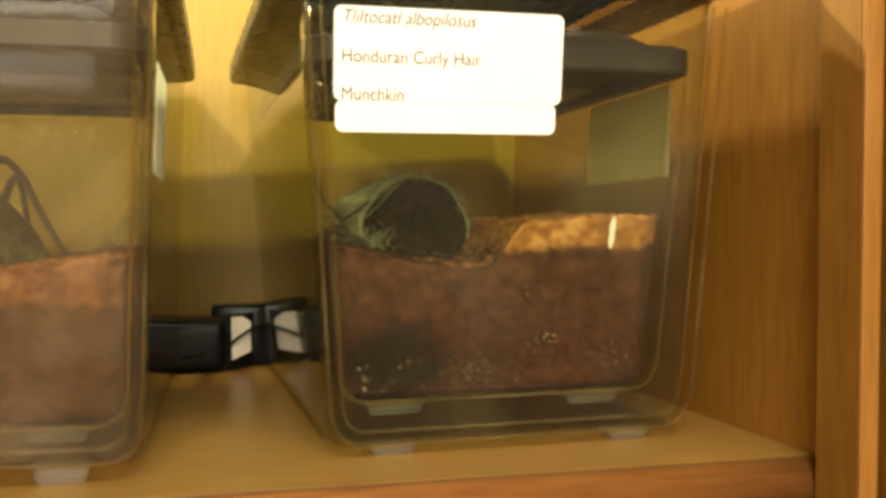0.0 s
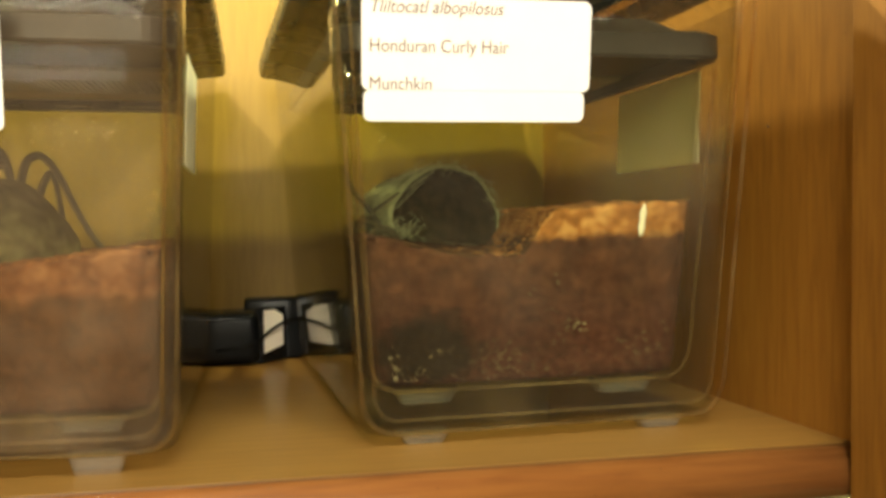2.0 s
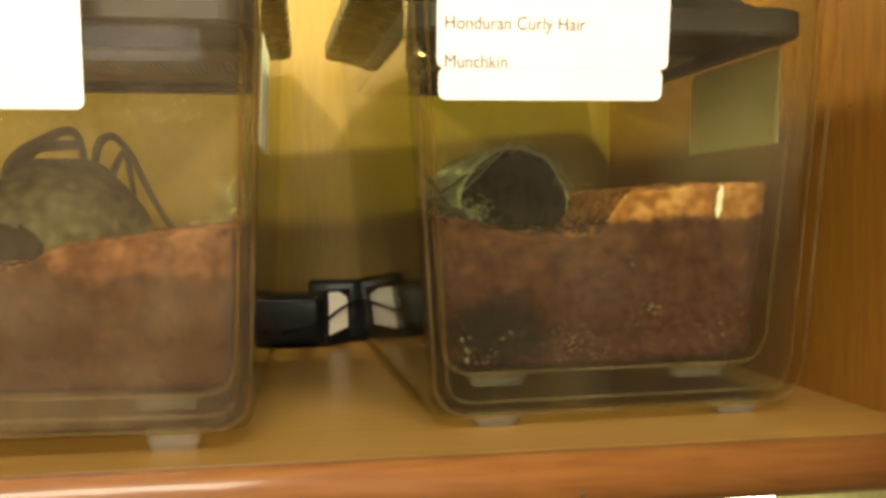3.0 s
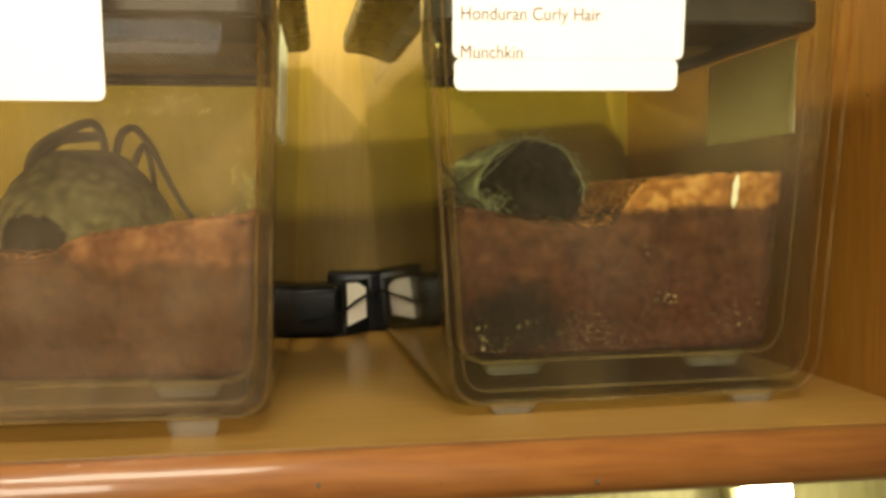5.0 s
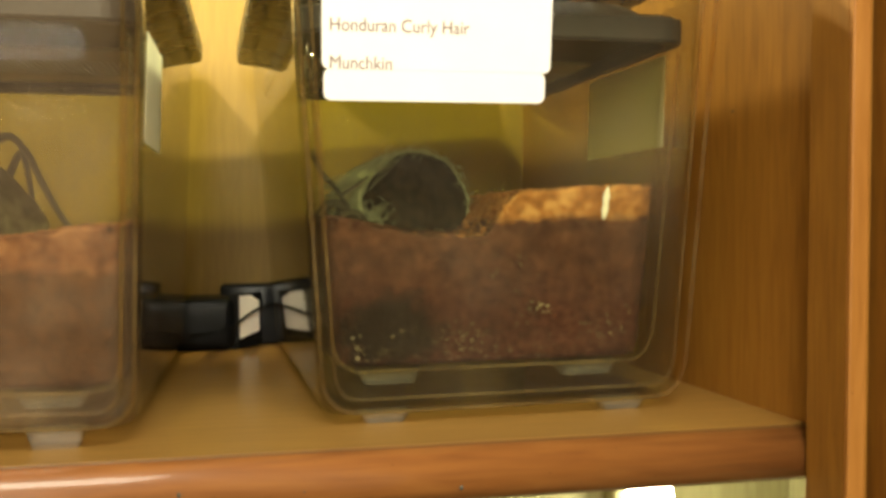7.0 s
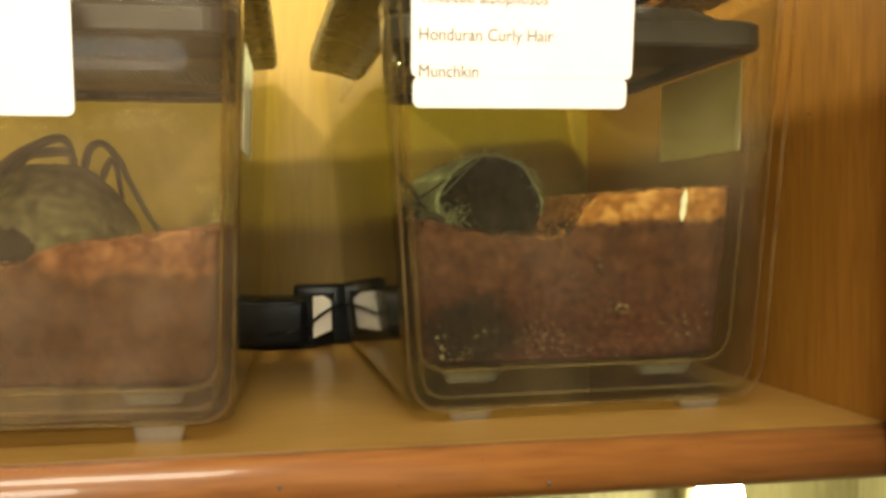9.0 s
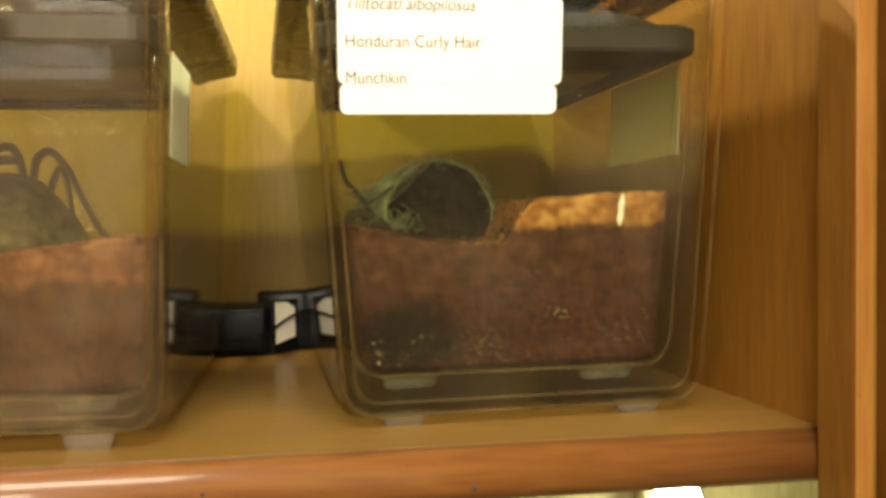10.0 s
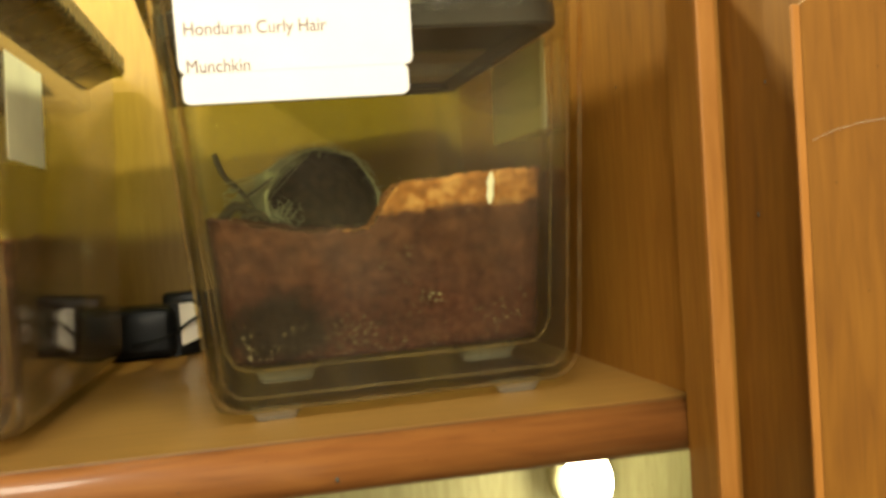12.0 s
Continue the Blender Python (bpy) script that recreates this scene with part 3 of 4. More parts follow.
# ---------------------------------------------------------------- substrate, hides, plants
def substrate(m, height, mat, label):
    """Coconut fibre that fills the lower part of the inner keeper: flat against the walls, uneven on top."""
    bm = bmesh.new()
    nx, ny, nz = 130, 110, 26
    zb = IN_Z0 + 0.0035

    def wall_at(z):
        f = (z - IN_Z0) / (IN_Z1 - IN_Z0)
        x0, x1, y0, y1 = (a + (b - a) * f for a, b in zip(IN_B, IN_T))
        return x0 + 0.0027, x1 - 0.0027, y0 + 0.0027, y1 - 0.0027

    def place(u, v, z):
        x0, x1, y0, y1 = wall_at(z)
        x, y = x0 + (x1 - x0) * u, y0 + (y1 - y0) * v
        r = 0.012
        cx, cy = min(max(x, x0 + r), x1 - r), min(max(y, y0 + r), y1 - r)
        d = math.hypot(x - cx, y - cy)
        if d > r:
            x, y = cx + (x - cx) * r / d, cy + (y - cy) * r / d
        return x, y

    top = [[None] * (ny + 1) for _ in range(nx + 1)]
    for i in range(nx + 1):
        for j in range(ny + 1):
            u, v = i / nx, j / ny
            z = height(u, v)
            x, y = place(u, v, z)
            z += 0.0014 * noise.noise((x * 160, y * 160, 3.0)) + 0.0024 * noise.noise((x * 60, y * 60, 7.0)) + 0.001 * noise.noise((x * 330, y * 330, 5.0))
            top[i][j] = bm.verts.new((x, y, z))
    for i in range(nx):
        for j in range(ny):
            bm.faces.new((top[i][j], top[i + 1][j], top[i + 1][j + 1], top[i][j + 1]))
    edge = [(i, 0) for i in range(nx)] + [(nx, j) for j in range(ny)] + [(i, ny) for i in range(nx, 0, -1)] + [(0, j) for j in range(ny, 0, -1)]
    rows = [[top[i][j] for i, j in edge]]
    for k in range(1, nz + 1):
        row = []
        for i, j in edge:
            zt = top[i][j].co.z
            z = zt + (zb - zt) * k / nz
            x, y = place(i / nx, j / ny, z)
            low = max(0.0, 1 - (z - zb) / 0.008)
            cx, cy = 0.067, 0.11
            pull = 0.0007 * (1 + noise.noise((x * 220, y * 220 + 9, z * 220))) + 0.001 * low * low
            dx, dy = cx - x, cy - y
            row.append(bm.verts.new((x + pull * (1 if dx > 0 else -1) * (abs(dx) > 0.06), y + pull * (1 if dy > 0 else -1) * (abs(dy) > 0.085), z)))
        rows.append(row)
    n = len(edge)
    for a, b in zip(rows, rows[1:]):
        for i in range(n):
            bm.faces.new((a[i], b[i], b[(i + 1) % n], a[(i + 1) % n]))
    bm.faces.new(rows[-1])
    ob = part("substrate", bm, mat, smooth=True)
    ob.matrix_world = m
    return tagged(ob, label, "substrate")


def step(a, b, x):
    t = min(max((x - a) / (b - a), 0.0), 1.0)
    return t * t * (3 - 2 * t)


def height_right(u, v):
    u -= 0.16 * v - 0.02 * noise.noise((u * 2, v * 2, 2.0)) * min(v * 3, 1)
    front = 0.0955 - 0.009 * step(0.0, 0.32, u) - 0.0022 * u + 0.0222 * step(0.45, 0.57, u) + 0.0035 * step(0.58, 0.9, u)
    return front + 0.002 * v


def height_left(u, v):
    return 0.078 + 0.010 * step(0.46, 0.58, u) + 0.007 * step(0.58, 1.0, u) + 0.002 * v


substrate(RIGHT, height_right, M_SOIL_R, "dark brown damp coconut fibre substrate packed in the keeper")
substrate(LEFT_AT, height_left, M_SOIL_L, "brown damp coconut fibre substrate behind hazy plastic")


def bark_hide(m, radius, length, label):
    """A half-round piece of cork bark, open at the front."""
    bm = bmesh.new()
    lining = bmesh.new()
    rings = []
    n, k = 34, 20
    for shell_r, into in ((1.0, bm), (0.95, lining)):
        grid = []
        for j in range(k + 1):
            row = []
            for i in range(n + 1):
                a = radians(-22 + 224 * i / n)
                w = 1 + 0.06 * noise.noise((i * 0.3, j * 0.3, 2)) + 0.05 * noise.noise((i * 0.9, j * 0.9, 4)) * (shell_r > 0.97)
                r = radius * shell_r * w * (1 - 0.12 * (j / k))
                row.append(into.verts.new((r * math.cos(a), length * j / k + 0.002 * noise.noise((i * 0.5, 0, 9)), r * math.sin(a))))
            grid.append(row)
        rings.append(grid)
        for j in range(k):
            for i in range(n):
                into.faces.new((grid[j][i], grid[j][i + 1], grid[j + 1][i + 1], grid[j + 1][i]))
    a, b = rings
    for j in (0, k):
        for i in range(n):
            q = [bm.verts.new(b[j][i].co), bm.verts.new(b[j][i + 1].co)]
            bm.faces.new((a[j][i], a[j][i + 1], q[1], q[0]))
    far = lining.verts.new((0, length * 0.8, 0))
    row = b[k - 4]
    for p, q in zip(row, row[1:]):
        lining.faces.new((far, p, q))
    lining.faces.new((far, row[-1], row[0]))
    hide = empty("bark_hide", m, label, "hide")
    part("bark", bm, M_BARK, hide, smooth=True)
    part("lining", lining, M_BARK_SHADE, hide, smooth=True)
    return hide


bark_hide(RIGHT @ pose(0.0505, 0.118, 0.1005, 0, 0, 10), 0.0350, 0.075, "half-round mossy cork bark hide with a dark opening")


def dome_hide(m, label):
    """A low rounded bark dome with an arched opening near its foot."""
    hide = empty("dome_hide", m, label, "hide")
    nu, nv = 120, 48
    for name, k, mat, hole in (("dome", 1.0, M_DOME, True), ("inside", 0.93, M_DOME_SHADE, False)):
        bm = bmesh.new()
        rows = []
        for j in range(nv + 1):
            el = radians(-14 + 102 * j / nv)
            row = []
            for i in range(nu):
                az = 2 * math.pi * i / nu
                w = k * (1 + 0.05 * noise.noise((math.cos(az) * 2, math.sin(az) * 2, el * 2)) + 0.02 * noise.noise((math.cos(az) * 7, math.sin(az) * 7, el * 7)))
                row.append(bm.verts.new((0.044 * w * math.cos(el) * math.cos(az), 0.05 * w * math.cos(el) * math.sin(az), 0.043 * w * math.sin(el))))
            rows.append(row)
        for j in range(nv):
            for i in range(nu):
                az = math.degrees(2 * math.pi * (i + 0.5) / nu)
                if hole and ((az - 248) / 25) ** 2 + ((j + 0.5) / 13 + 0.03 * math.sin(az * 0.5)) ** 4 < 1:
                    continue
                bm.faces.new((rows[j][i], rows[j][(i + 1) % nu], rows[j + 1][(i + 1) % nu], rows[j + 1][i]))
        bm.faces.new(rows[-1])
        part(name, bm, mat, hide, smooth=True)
    return hide


dome_hide(LEFT_AT @ pose(0.0545, 0.112, 0.086), "rounded grey-green cork bark hide half sunk in substrate")


def plant(m, stems, label):
    p = empty("plastic_plant", m, label, "artificial plant")
    for pts, radius in stems:
        fine = []
        vs = [Vector(q) for q in pts]
        for i in range(len(vs) - 1):
            a, b, c, d = vs[max(i - 1, 0)], vs[i], vs[i + 1], vs[min(i + 2, len(vs) - 1)]
            for k in range(5):
                t = k / 5
                fine.append(0.5 * (2 * b + (c - a) * t + (2 * a - 5 * b + 4 * c - d) * t * t + (3 * b - a - 3 * c + d) * t ** 3))
        fine.append(vs[-1])
        part("stem", tube(fine, [0.8 * radius * (1 - 0.4 * i / len(fine)) for i in range(len(fine))]), M_LEAF, p, smooth=True)
    return p


plant(LEFT_AT @ pose(0.0545, 0.15, 0.084), [
    (((-0.04, 0.0, 0.02), (-0.036, 0, 0.045), (-0.018, -0.002, 0.058), (-0.002, 0, 0.062), (0.004, 0.002, 0.04)), 0.0045),
    (((-0.038, 0.004, 0.015), (-0.028, 0.004, 0.05), (-0.01, 0.0, 0.055), (0.002, 0, 0.055)), 0.005),
    (((0.008, 0.0, 0.04), (0.011, 0, 0.056), (0.019, 0, 0.060), (0.028, 0.0, 0.05), (0.034, -0.002, 0.038), (0.045, -0.006, 0.018), (0.056, -0.01, 0.004)), 0.0032),
    (((0.014, 0.004, 0.03), (0.022, 0.004, 0.05), (0.026, 0.004, 0.045), (0.03, 0.004, 0.02)), 0.003),
], "dark looping stems of an artificial plant behind the hide")
plant(RIGHT @ pose(0.002, 0.11, 0.09), [
    (((-0.012, 0.0, 0.045), (-0.008, 0, 0.033), (0.0, 0, 0.024), (0.008, -0.002, 0.012), (0.014, -0.004, -0.002)), 0.0022),
    (((-0.014, -0.01, 0.002), (-0.004, -0.012, 0.014), (0.005, -0.012, 0.01), (0.008, -0.012, 0.0)), 0.004),
    (((-0.006, -0.014, 0.0), (0.006, -0.016, 0.009), (0.013, -0.016, 0.006), (0.016, -0.014, -0.003)), 0.0035),
    (((0.0, 0.0, 0.002), (0.004, 0.0, 0.018), (0.012, 0.002, 0.024), (0.02, 0.004, 0.03)), 0.0016),
], "dark stems of an artificial plant beside the bark hide")

def silk(m, label):
    """Loose pale threads spun over the hide and the stems."""
    r = random.Random(11)
    bm = bmesh.new()
    for _ in range(90):
        a = Vector((r.uniform(-0.008, 0.012), r.uniform(0.1, 0.14), r.uniform(0.094, 0.118)))
        ang = radians(r.uniform(80, 175))
        b = Vector((0.045 + 0.034 * math.cos(ang), r.uniform(0.115, 0.17), 0.101 + 0.034 * math.sin(ang)))
        mid = (a + b) / 2 + Vector((0, 0, r.uniform(-0.004, 0.002)))
        tube([a, a.lerp(mid, 0.6), mid, mid.lerp(b, 0.5), b], r.uniform(0.0001, 0.0003), 3, bm)
    # fuzz along the rim and at the foot of the hide
    for _ in range(420):
        ang = radians(r.uniform(5, 200))
        rad = 0.0345 + r.uniform(-0.001, 0.002)
        a = Vector((0.0495 + rad * math.cos(ang), 0.118 + r.uniform(-0.002, 0.012), 0.1005 + rad * math.sin(ang)))
        b = a + Vector((r.gauss(0, 0.0025), r.gauss(0, 0.002), r.gauss(0.0005, 0.002)))
        tube([a, (a + b) / 2 + Vector((0, 0, 0.0006)), b], r.uniform(0.00008, 0.0002), 3, bm)
    for _ in range(240):
        a = Vector((r.gauss(0.016, 0.009), r.uniform(0.095, 0.115), 0.092 + abs(r.gauss(0, 0.006))))
        b = a + Vector((r.gauss(0, 0.004), r.gauss(0, 0.002), r.gauss(0.001, 0.003)))
        tube([a, (a + b) / 2 + Vector((0, 0, 0.001)), b], r.uniform(0.00007, 0.0002), 3, bm)
    ob = part("silk", bm, M_SILK)
    ob.matrix_world = m
    return tagged(ob, label, "silk", kind="stuff")


silk(RIGHT, "pale silk threads spun over the hide and stems")


def dirt(m, places, label):
    r = random.Random(5)
    bm = bmesh.new()
    for x, y, z, size in places:
        c = Vector((x, y, z))
        ring = [bm.verts.new(c + Vector((math.cos(a) * size * r.uniform(0.6, 1.3), 0, math.sin(a) * size * r.uniform(0.6, 1.3)))) for a in (0, 1, 2, 3, 4, 5)]
        tip = bm.verts.new(c + Vector((0, -0.0008, 0)))
        for i in range(6):
            bm.faces.new((ring[i], ring[(i + 1) % 6], tip))
    ob = part("dirt_specks", bm, M_LEAF)
    ob.matrix_world = m
    return tagged(ob, label, "dirt", kind="stuff")


dirt(RIGHT, [(0.003, 0.2145, 0.139, 0.0012), (0.044, 0.215, 0.142, 0.0011), (0.018, 0.2145, 0.133, 0.0008), (0.03, 0.215, 0.151, 0.0009), (0.056, 0.215, 0.137, 0.0007), (-0.004, 0.215, 0.146, 0.0008)], "dark dirt specks on the rear wall of the keeper")

# pale flecks pressed against the front wall of the substrate
rng = random.Random(4)


def flecks(m, spots, label):
    """Small crumbs against the front wall: spots give a centre, a spread, a count and the largest size."""
    bm = bmesh.new()
    for cx, cz, sx, sz, count, largest in spots:
        for _ in range(count):
            x, z = rng.gauss(cx, sx), max(rng.gauss(cz, sz), 0.0268)
            f = (z - IN_Z0) / (IN_Z1 - IN_Z0)
            x0, x1, y0, y1 = (a + (b - a) * f for a, b in zip(IN_B, IN_T))
            if not x0 + 0.008 < x < x1 - 0.008 or z > 0.088:
                continue
            c = Vector((x, y0 + 0.0026, z))
            r = 0.00016 + 0.75 * largest * rng.random() ** 3.5
            vs = [bm.verts.new(c + Vector((math.cos(a) * r * rng.uniform(0.5, 1.4), rng.uniform(-0.0002, 0.0002), math.sin(a) * r * rng.uniform(0.4, 1.2)))) for a in (0, 1.2, 2.3, 3.5, 4.9)]
            tip = bm.verts.new(c + Vector((0, -0.0005, 0)))
            for i in range(5):
                bm.faces.new((vs[i], vs[(i + 1) % 5], tip))
    ob = part("flecks", bm, M_FLECK)
    ob.matrix_world = m
    return tagged(ob, label, "flecks", kind="stuff")


flecks(RIGHT, [
    (-0.0015, 0.036, 0.0016, 0.004, 26, 0.0019), (0.0215, 0.040, 0.0022, 0.0016, 16, 0.0015),
    (0.008, 0.031, 0.007, 0.002, 30, 0.001), (0.049, 0.038, 0.009, 0.0045, 150, 0.0009),
    (0.043, 0.030, 0.02, 0.002, 60, 0.0007), (0.077, 0.062, 0.002, 0.006, 26, 0.0012),
    (0.073, 0.07, 0.006, 0.003, 16, 0.0008), (0.0885, 0.051, 0.0035, 0.0025, 30, 0.0014),
    (0.081, 0.046, 0.006, 0.004, 30, 0.0008), (0.122, 0.041, 0.01, 0.006, 70, 0.0009),
    (0.1, 0.034, 0.03, 0.005, 90, 0.0006), (0.065, 0.055, 0.045, 0.018, 80, 0.0005)], "pale mouldy flecks in the substrate along the bottom")
flecks(LEFT_AT, [(0.07, 0.045, 0.05, 0.015, 60, 0.0007)], "pale flecks in the substrate")

def crumbs(m, height, spots, mat, label):
    """Loose fibre crumbs lying on the substrate."""
    bm = bmesh.new()
    for u0, u1, v0, v1, count, size in spots:
        for _ in range(count):
            u, v = rng.uniform(u0, u1), rng.uniform(v0, v1)
            z = height(u, v)
            f = (z - IN_Z0) / (IN_Z1 - IN_Z0)
            x0, x1, y0, y1 = (a + (b - a) * f for a, b in zip(IN_B, IN_T))
            c = Vector((x0 + 0.004 + (x1 - x0 - 0.008) * u, y0 + 0.004 + (y1 - y0 - 0.008) * v, z + 0.0002))
            r = size * rng.uniform(0.3, 1.0)
            vs = [bm.verts.new(c + Vector((dx * r * rng.uniform(0.5, 1.6), dy * r * rng.uniform(0.5, 1.5), dz * r * rng.uniform(0.4, 1.0)))) for dx, dy, dz in ((1, 0, 0), (0, 1, 0), (-1, 0, 0), (0, -1, 0), (0, 0, 1), (0, 0, -1))]
            for i in range(4):
                bm.faces.new((vs[i], vs[(i + 1) % 4], vs[4]))
                bm.faces.new((vs[(i + 1) % 4], vs[i], vs[5]))
    ob = part("crumbs", bm, mat)
    ob.matrix_world = m
    return tagged(ob, label, "crumbs", kind="stuff")


crumbs(RIGHT, height_right, [(0.0, 0.5, 0.0, 0.05, 260, 0.0013), (0.4, 1.0, 0.0, 0.05, 160, 0.001), (0.0, 0.4, 0.05, 0.55, 500, 0.0013)], M_SOIL, "loose dark fibre crumbs on the substrate")
crumbs(RIGHT, height_right, [(0.45, 1.0, 0.0, 0.3, 260, 0.0012), (0.36, 0.66, 0.0, 0.6, 700, 0.0012)], M_DRY, "loose dry orange fibre crumbs on the substrate")
crumbs(LEFT_AT, height_left, [(0.3, 1.0, 0.0, 0.3, 260, 0.0014)], M_DRY, "loose dry orange fibre crumbs on the substrate")

chip = part("bark_chip", loft([[(x, y, z) for x, y, z in ((-w, 0, h), (w * 0.7, 0.0004, h + 0.0006), (w, 0.0012, h), (-w * 0.6, 0.0012, h - 0.0004))] for w, h in ((0.0008, 0.0), (0.0021, 0.004), (0.0017, 0.008), (0.0022, 0.011), (0.0009, 0.0155))]), M_PAPER)
chip.matrix_world = RIGHT @ pose(0.1205, 0.0016, 0.0935, 8, 4, 0)
tagged(chip, "small pale sliver of wood standing in the substrate", "wood chip")


# ---------------------------------------------------------------- side notes and the black unit
def side_note(m, y0, y1, low, high, zl, zh):
    z0, z1 = 0.1295, 0.1755
    f0, f1 = ((z - zl) / (zh - zl) for z in (z0, z1))
    a, b = (low + (high - low) * f for f in (f0, f1))
    t = 0.0004
    bm = loft([[(a + t + d, y0, z0), (a + t + d, y1, z0), (b + t + d, y1, z1), (b + t + d, y0, z1)] for d in (0, 0.0003)])
    ob = part("side_note", bm, M_NOTE)
    ob.matrix_world = m
    return tagged(ob, "pale yellowish paper note stuck on the keeper's side", "paper note", "side notes")


side_note(RIGHT, 0.007, 0.108, IN_B[1], IN_T[1], IN_Z0, IN_Z1)
side_note(LEFT_AT, -0.008, 0.060, OUT_B[1], OUT_T[1], OUT_Z0, OUT_Z1)

unit = empty("power_adapter", pose(-0.0735, 0.308, SHELF - 0.0015, 0, TILT, 0), "glossy black plastic power adapter with white sticker", "power adapter")
part("body", box(-0.062, 0.012, -0.024, 0.018, 0, 0.0395, 0.008, 4), M_BLACK, unit, smooth=True)
part("rear_block", box(0.0, 0.047, 0.009, 0.034, 0, 0.0465, 0.003, 3), M_BLACK, unit, smooth=True)
part("end_cap", loft([[(x, y, z) for x, y in ((0.008, -0.017), (0.013, -0.0165), (0.031, 0.005), (0.031, 0.0075), (0.008, 0.0075))] for z in (0.001, 0.0405)]), M_BLACK, unit)
bm = bmesh.new()
pts = [(0.0145, -0.0160, 0.008), (0.0285, 0.0008, 0.012), (0.0285, 0.0008, 0.0345), (0.0225, -0.0064, 0.0392), (0.0145, -0.0160, 0.0395)]
vs = [bm.verts.new((x + 0.0005, y - 0.0005, z)) for x, y, z in pts] + [bm.verts.new(p) for p in pts]
bm.faces.new(vs[:5]), bm.faces.new(vs[9:4:-1])
for i in range(5):
    bm.faces.new((vs[i], vs[(i + 1) % 5], vs[(i + 1) % 5 + 5], vs[i + 5]))
part("sticker", bm, M_PAPER, unit, "white sticker")
part("cord", tube([(-0.02, -0.0265, 0.012), (0.0, -0.0275, 0.014), (0.012, -0.022, 0.019), (0.02, -0.0125, 0.0245), (0.028, -0.003, 0.0285), (0.036, 0.003, 0.031), (0.043, 0.006, 0.0315)], 0.0012), M_BLACK, unit, smooth=True)


# ---------------------------------------------------------------- labels
def text_bm(body, size, shear=0.0):
    cu = bpy.data.curves.new("words", "FONT")
    cu.body, cu.size, cu.shear, cu.extrude, cu.offset = body, size, shear, 0.00008, 0.0
    ob = bpy.data.objects.new("words", cu)
    scene.collection.objects.link(ob)
    dg = bpy.context.evaluated_depsgraph_get()
    me = bpy.data.meshes.new_from_object(ob.evaluated_get(dg))
    bpy.data.objects.remove(ob)
    bm = bmesh.new()
    bm.from_mesh(me)
    bpy.data.meshes.remove(me)
    return bm


def sheet(w, h, r, t=0.00012):
    return loft([[(x, z, y) for x, z in ring_points(0, w, 0, h, r, 4)] for y in (0, t)])


# the front of an outer keeper leans forward; a label lies on it
LEAN = math.degrees(math.atan2(OUT_B[2] - OUT_T[2], OUT_Z1 - OUT_Z0))


def front_y(z):
    return OUT_B[2] + (OUT_T[2] - OUT_B[2]) * (z - OUT_Z0) / (OUT_Z1 - OUT_Z0)


def paper(m, w, h, label, words=(), bars=()):
    ob = part("label", sheet(w, h, 0.0032), M_PAPER)
    ob.matrix_world = m
    tagged(ob, label, "label")
    for body, size, x, y, shear in words:
        t = part("text", text_bm(body, size, shear), M_INK, ob)
        t.matrix_local = pose(x, y, 0.00022) @ Matrix.Diagonal((0.9, 1, 1, 1))
    for b0, b1 in bars:
        part("print_bar", box(b0, b1, h - 0.0085, h - 0.0062, 0.00015, 0.0003), M_INK, ob)
    return ob


def on_front(m, x, z, lift, roll=0.0):
    return m @ pose(x, front_y(z) - lift, z, 90 + LEAN, 0, 0) @ pose(0, 0, 0, 0, 0, roll)


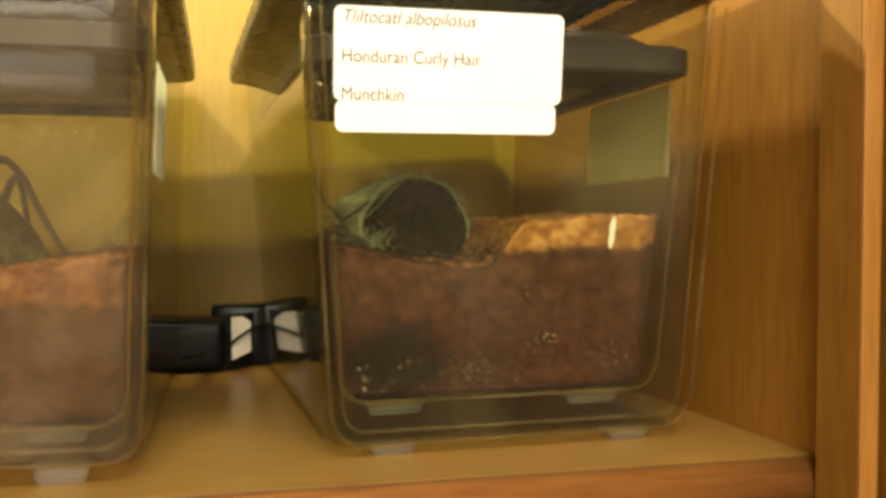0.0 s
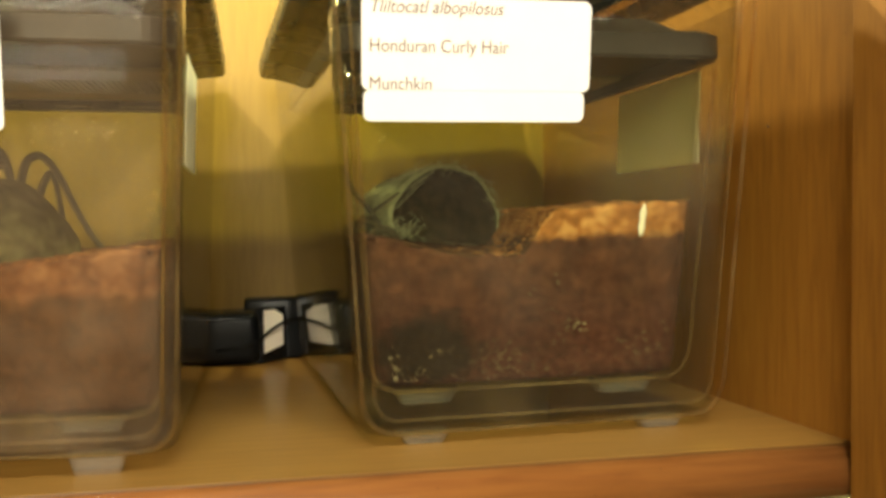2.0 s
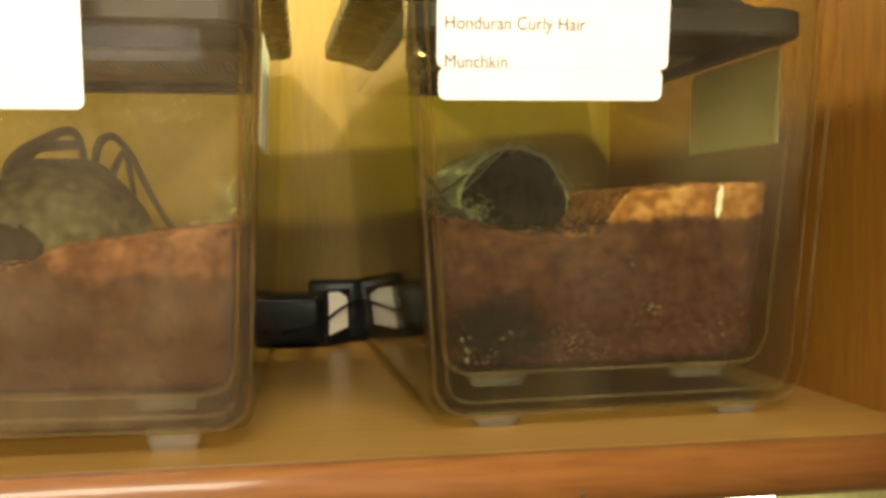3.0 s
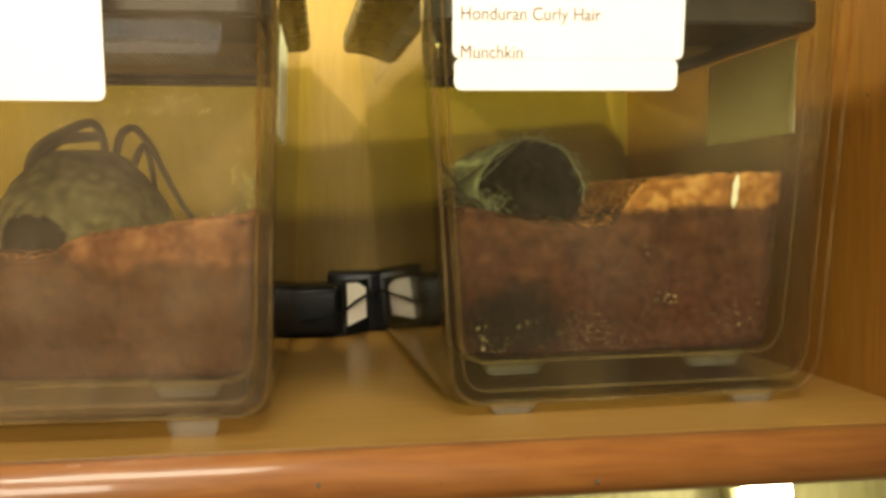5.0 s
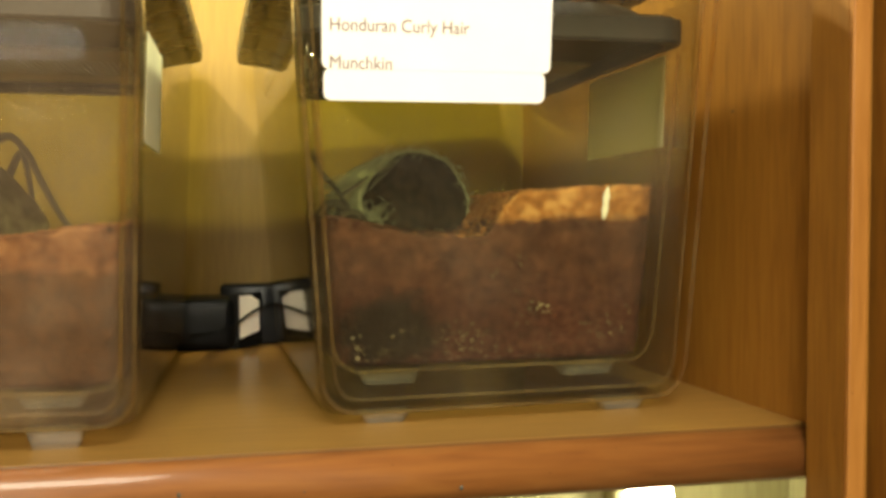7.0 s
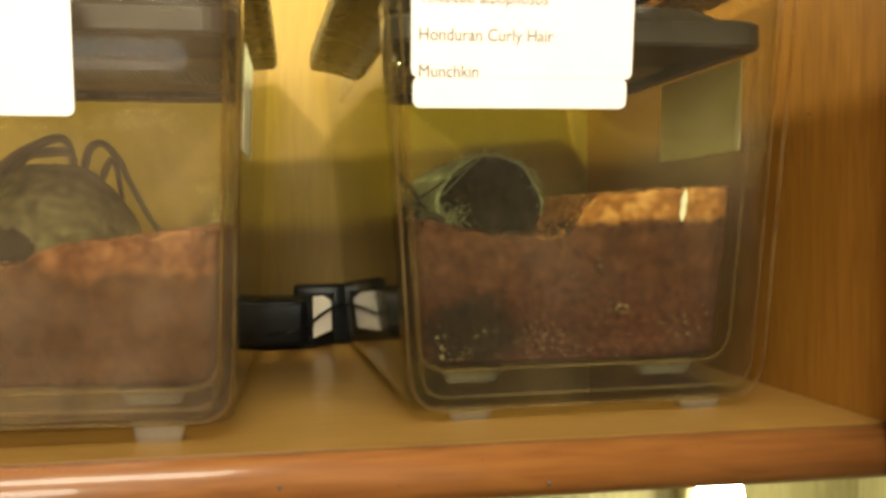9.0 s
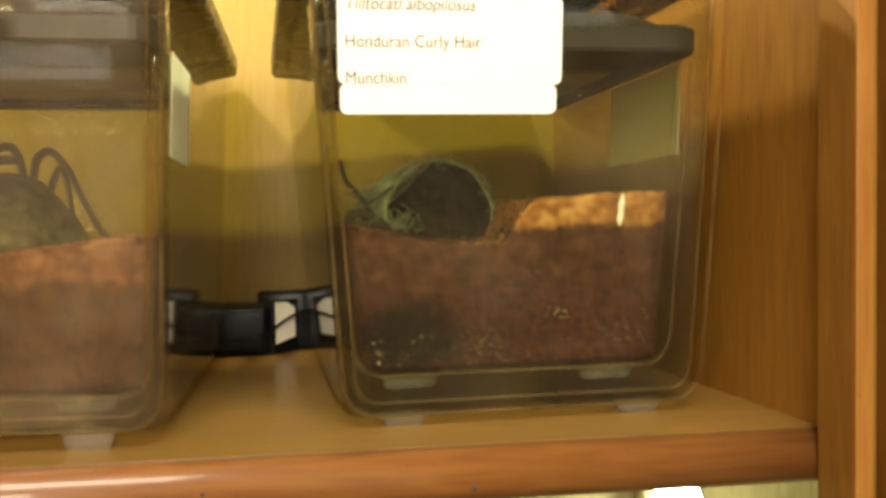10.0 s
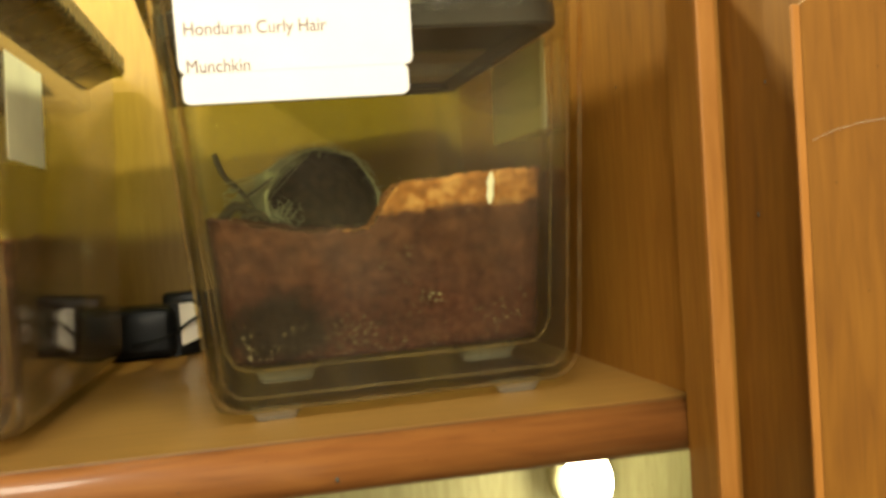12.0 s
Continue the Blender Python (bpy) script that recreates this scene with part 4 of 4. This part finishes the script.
paper(on_front(RIGHT, -0.0202, 0.1455, 0.0004), 0.0985, 0.0134, "white paper label peeking out from under another label")
paper(on_front(RIGHT, -0.0210, 0.1585, 0.0004), 0.1016, 0.039, "white paper label with printed words on the keeper", (
    ("Tliltocatl albopilosus", 0.0078, 0.003, 0.0322, 0.25),
    ("Honduran Curly Hair", 0.0078, 0.003, 0.0160, 0.0),
    ("Munchkin", 0.0078, 0.003, 0.0002, 0.0)))
paper(on_front(LEFT_AT, -0.0057, 0.1406, 0.0003), 0.1016, 0.0508, "white paper label with rounded corners and a faint line of print", bars=((0.003, 0.028), (0.031, 0.061)))


def puck_lamp(m, label):
    """A small downlight: a round base plate on the panel and a bulging lit lens."""
    lamp = empty("puck_lamp", m, label, "lamp")
    part("housing", tube([(0, 0.024, 0), (0, 0.012, 0), (0, 0.009, 0)], [0.021, 0.021, 0.019], 28), M_LOWER, lamp, smooth=True)
    bm = bmesh.new()
    bmesh.ops.create_uvsphere(bm, u_segments=24, v_segments=14, radius=0.0165)
    for v in bm.verts:
        v.co.y *= 0.8
        v.co.z *= 1.35
    part("lens", bm, M_LAMP, lamp, "brightly lit frosted lens", smooth=True)
    return lamp


puck_lamp(pose(0.206, 0.157, -0.088), "small lit round cabinet lamp fixed below the shelf")

fibre = part("fibre", tube([(0.193, -0.1669, 0.108), (0.197, -0.1671, 0.1098), (0.202, -0.167, 0.1115), (0.2125, -0.1669, 0.1137), (0.224, -0.1668, 0.1145)], 0.00006, 4), M_SILK)
tagged(fibre, "fine pale fibre clinging to the wooden stile", "fibre")


def nicks(places, label):
    """Small dark dents in the varnish, each a shallow rounded speck."""
    bm = bmesh.new()
    for x, y, z, flat, size in places:
        rings = []
        for k, lift in ((1.0, 0.0), (0.7, 0.0003), (0.2, 0.0004)):
            ring = []
            for i in range(8):
                a = 2 * math.pi * i / 8
                p, q = size * k * math.cos(a), size * k * math.sin(a) * 1.3
                ring.append((x - lift, y + p, z + q) if flat == "x" else (x + p, y - lift, z + q))
            rings.append(ring)
        loft(rings, bm=bm)
    return tagged(part("nicks", bm, M_LEAF), label, "nicks", kind="stuff")


nicks([(-0.0777, -0.0684, -0.0118, "y", 0.0009), (0.0329, -0.0685, -0.0136, "y", 0.0009), (-0.03, -0.0684, -0.0125, "y", 0.0004),
       (0.1891, 0.0122, 0.1511, "x", 0.0007), (0.1936, -0.1243, 0.084, "x", 0.0008), (0.1936, -0.1349, 0.1323, "x", 0.0006)],
      "tiny dark dents in the varnished wood")
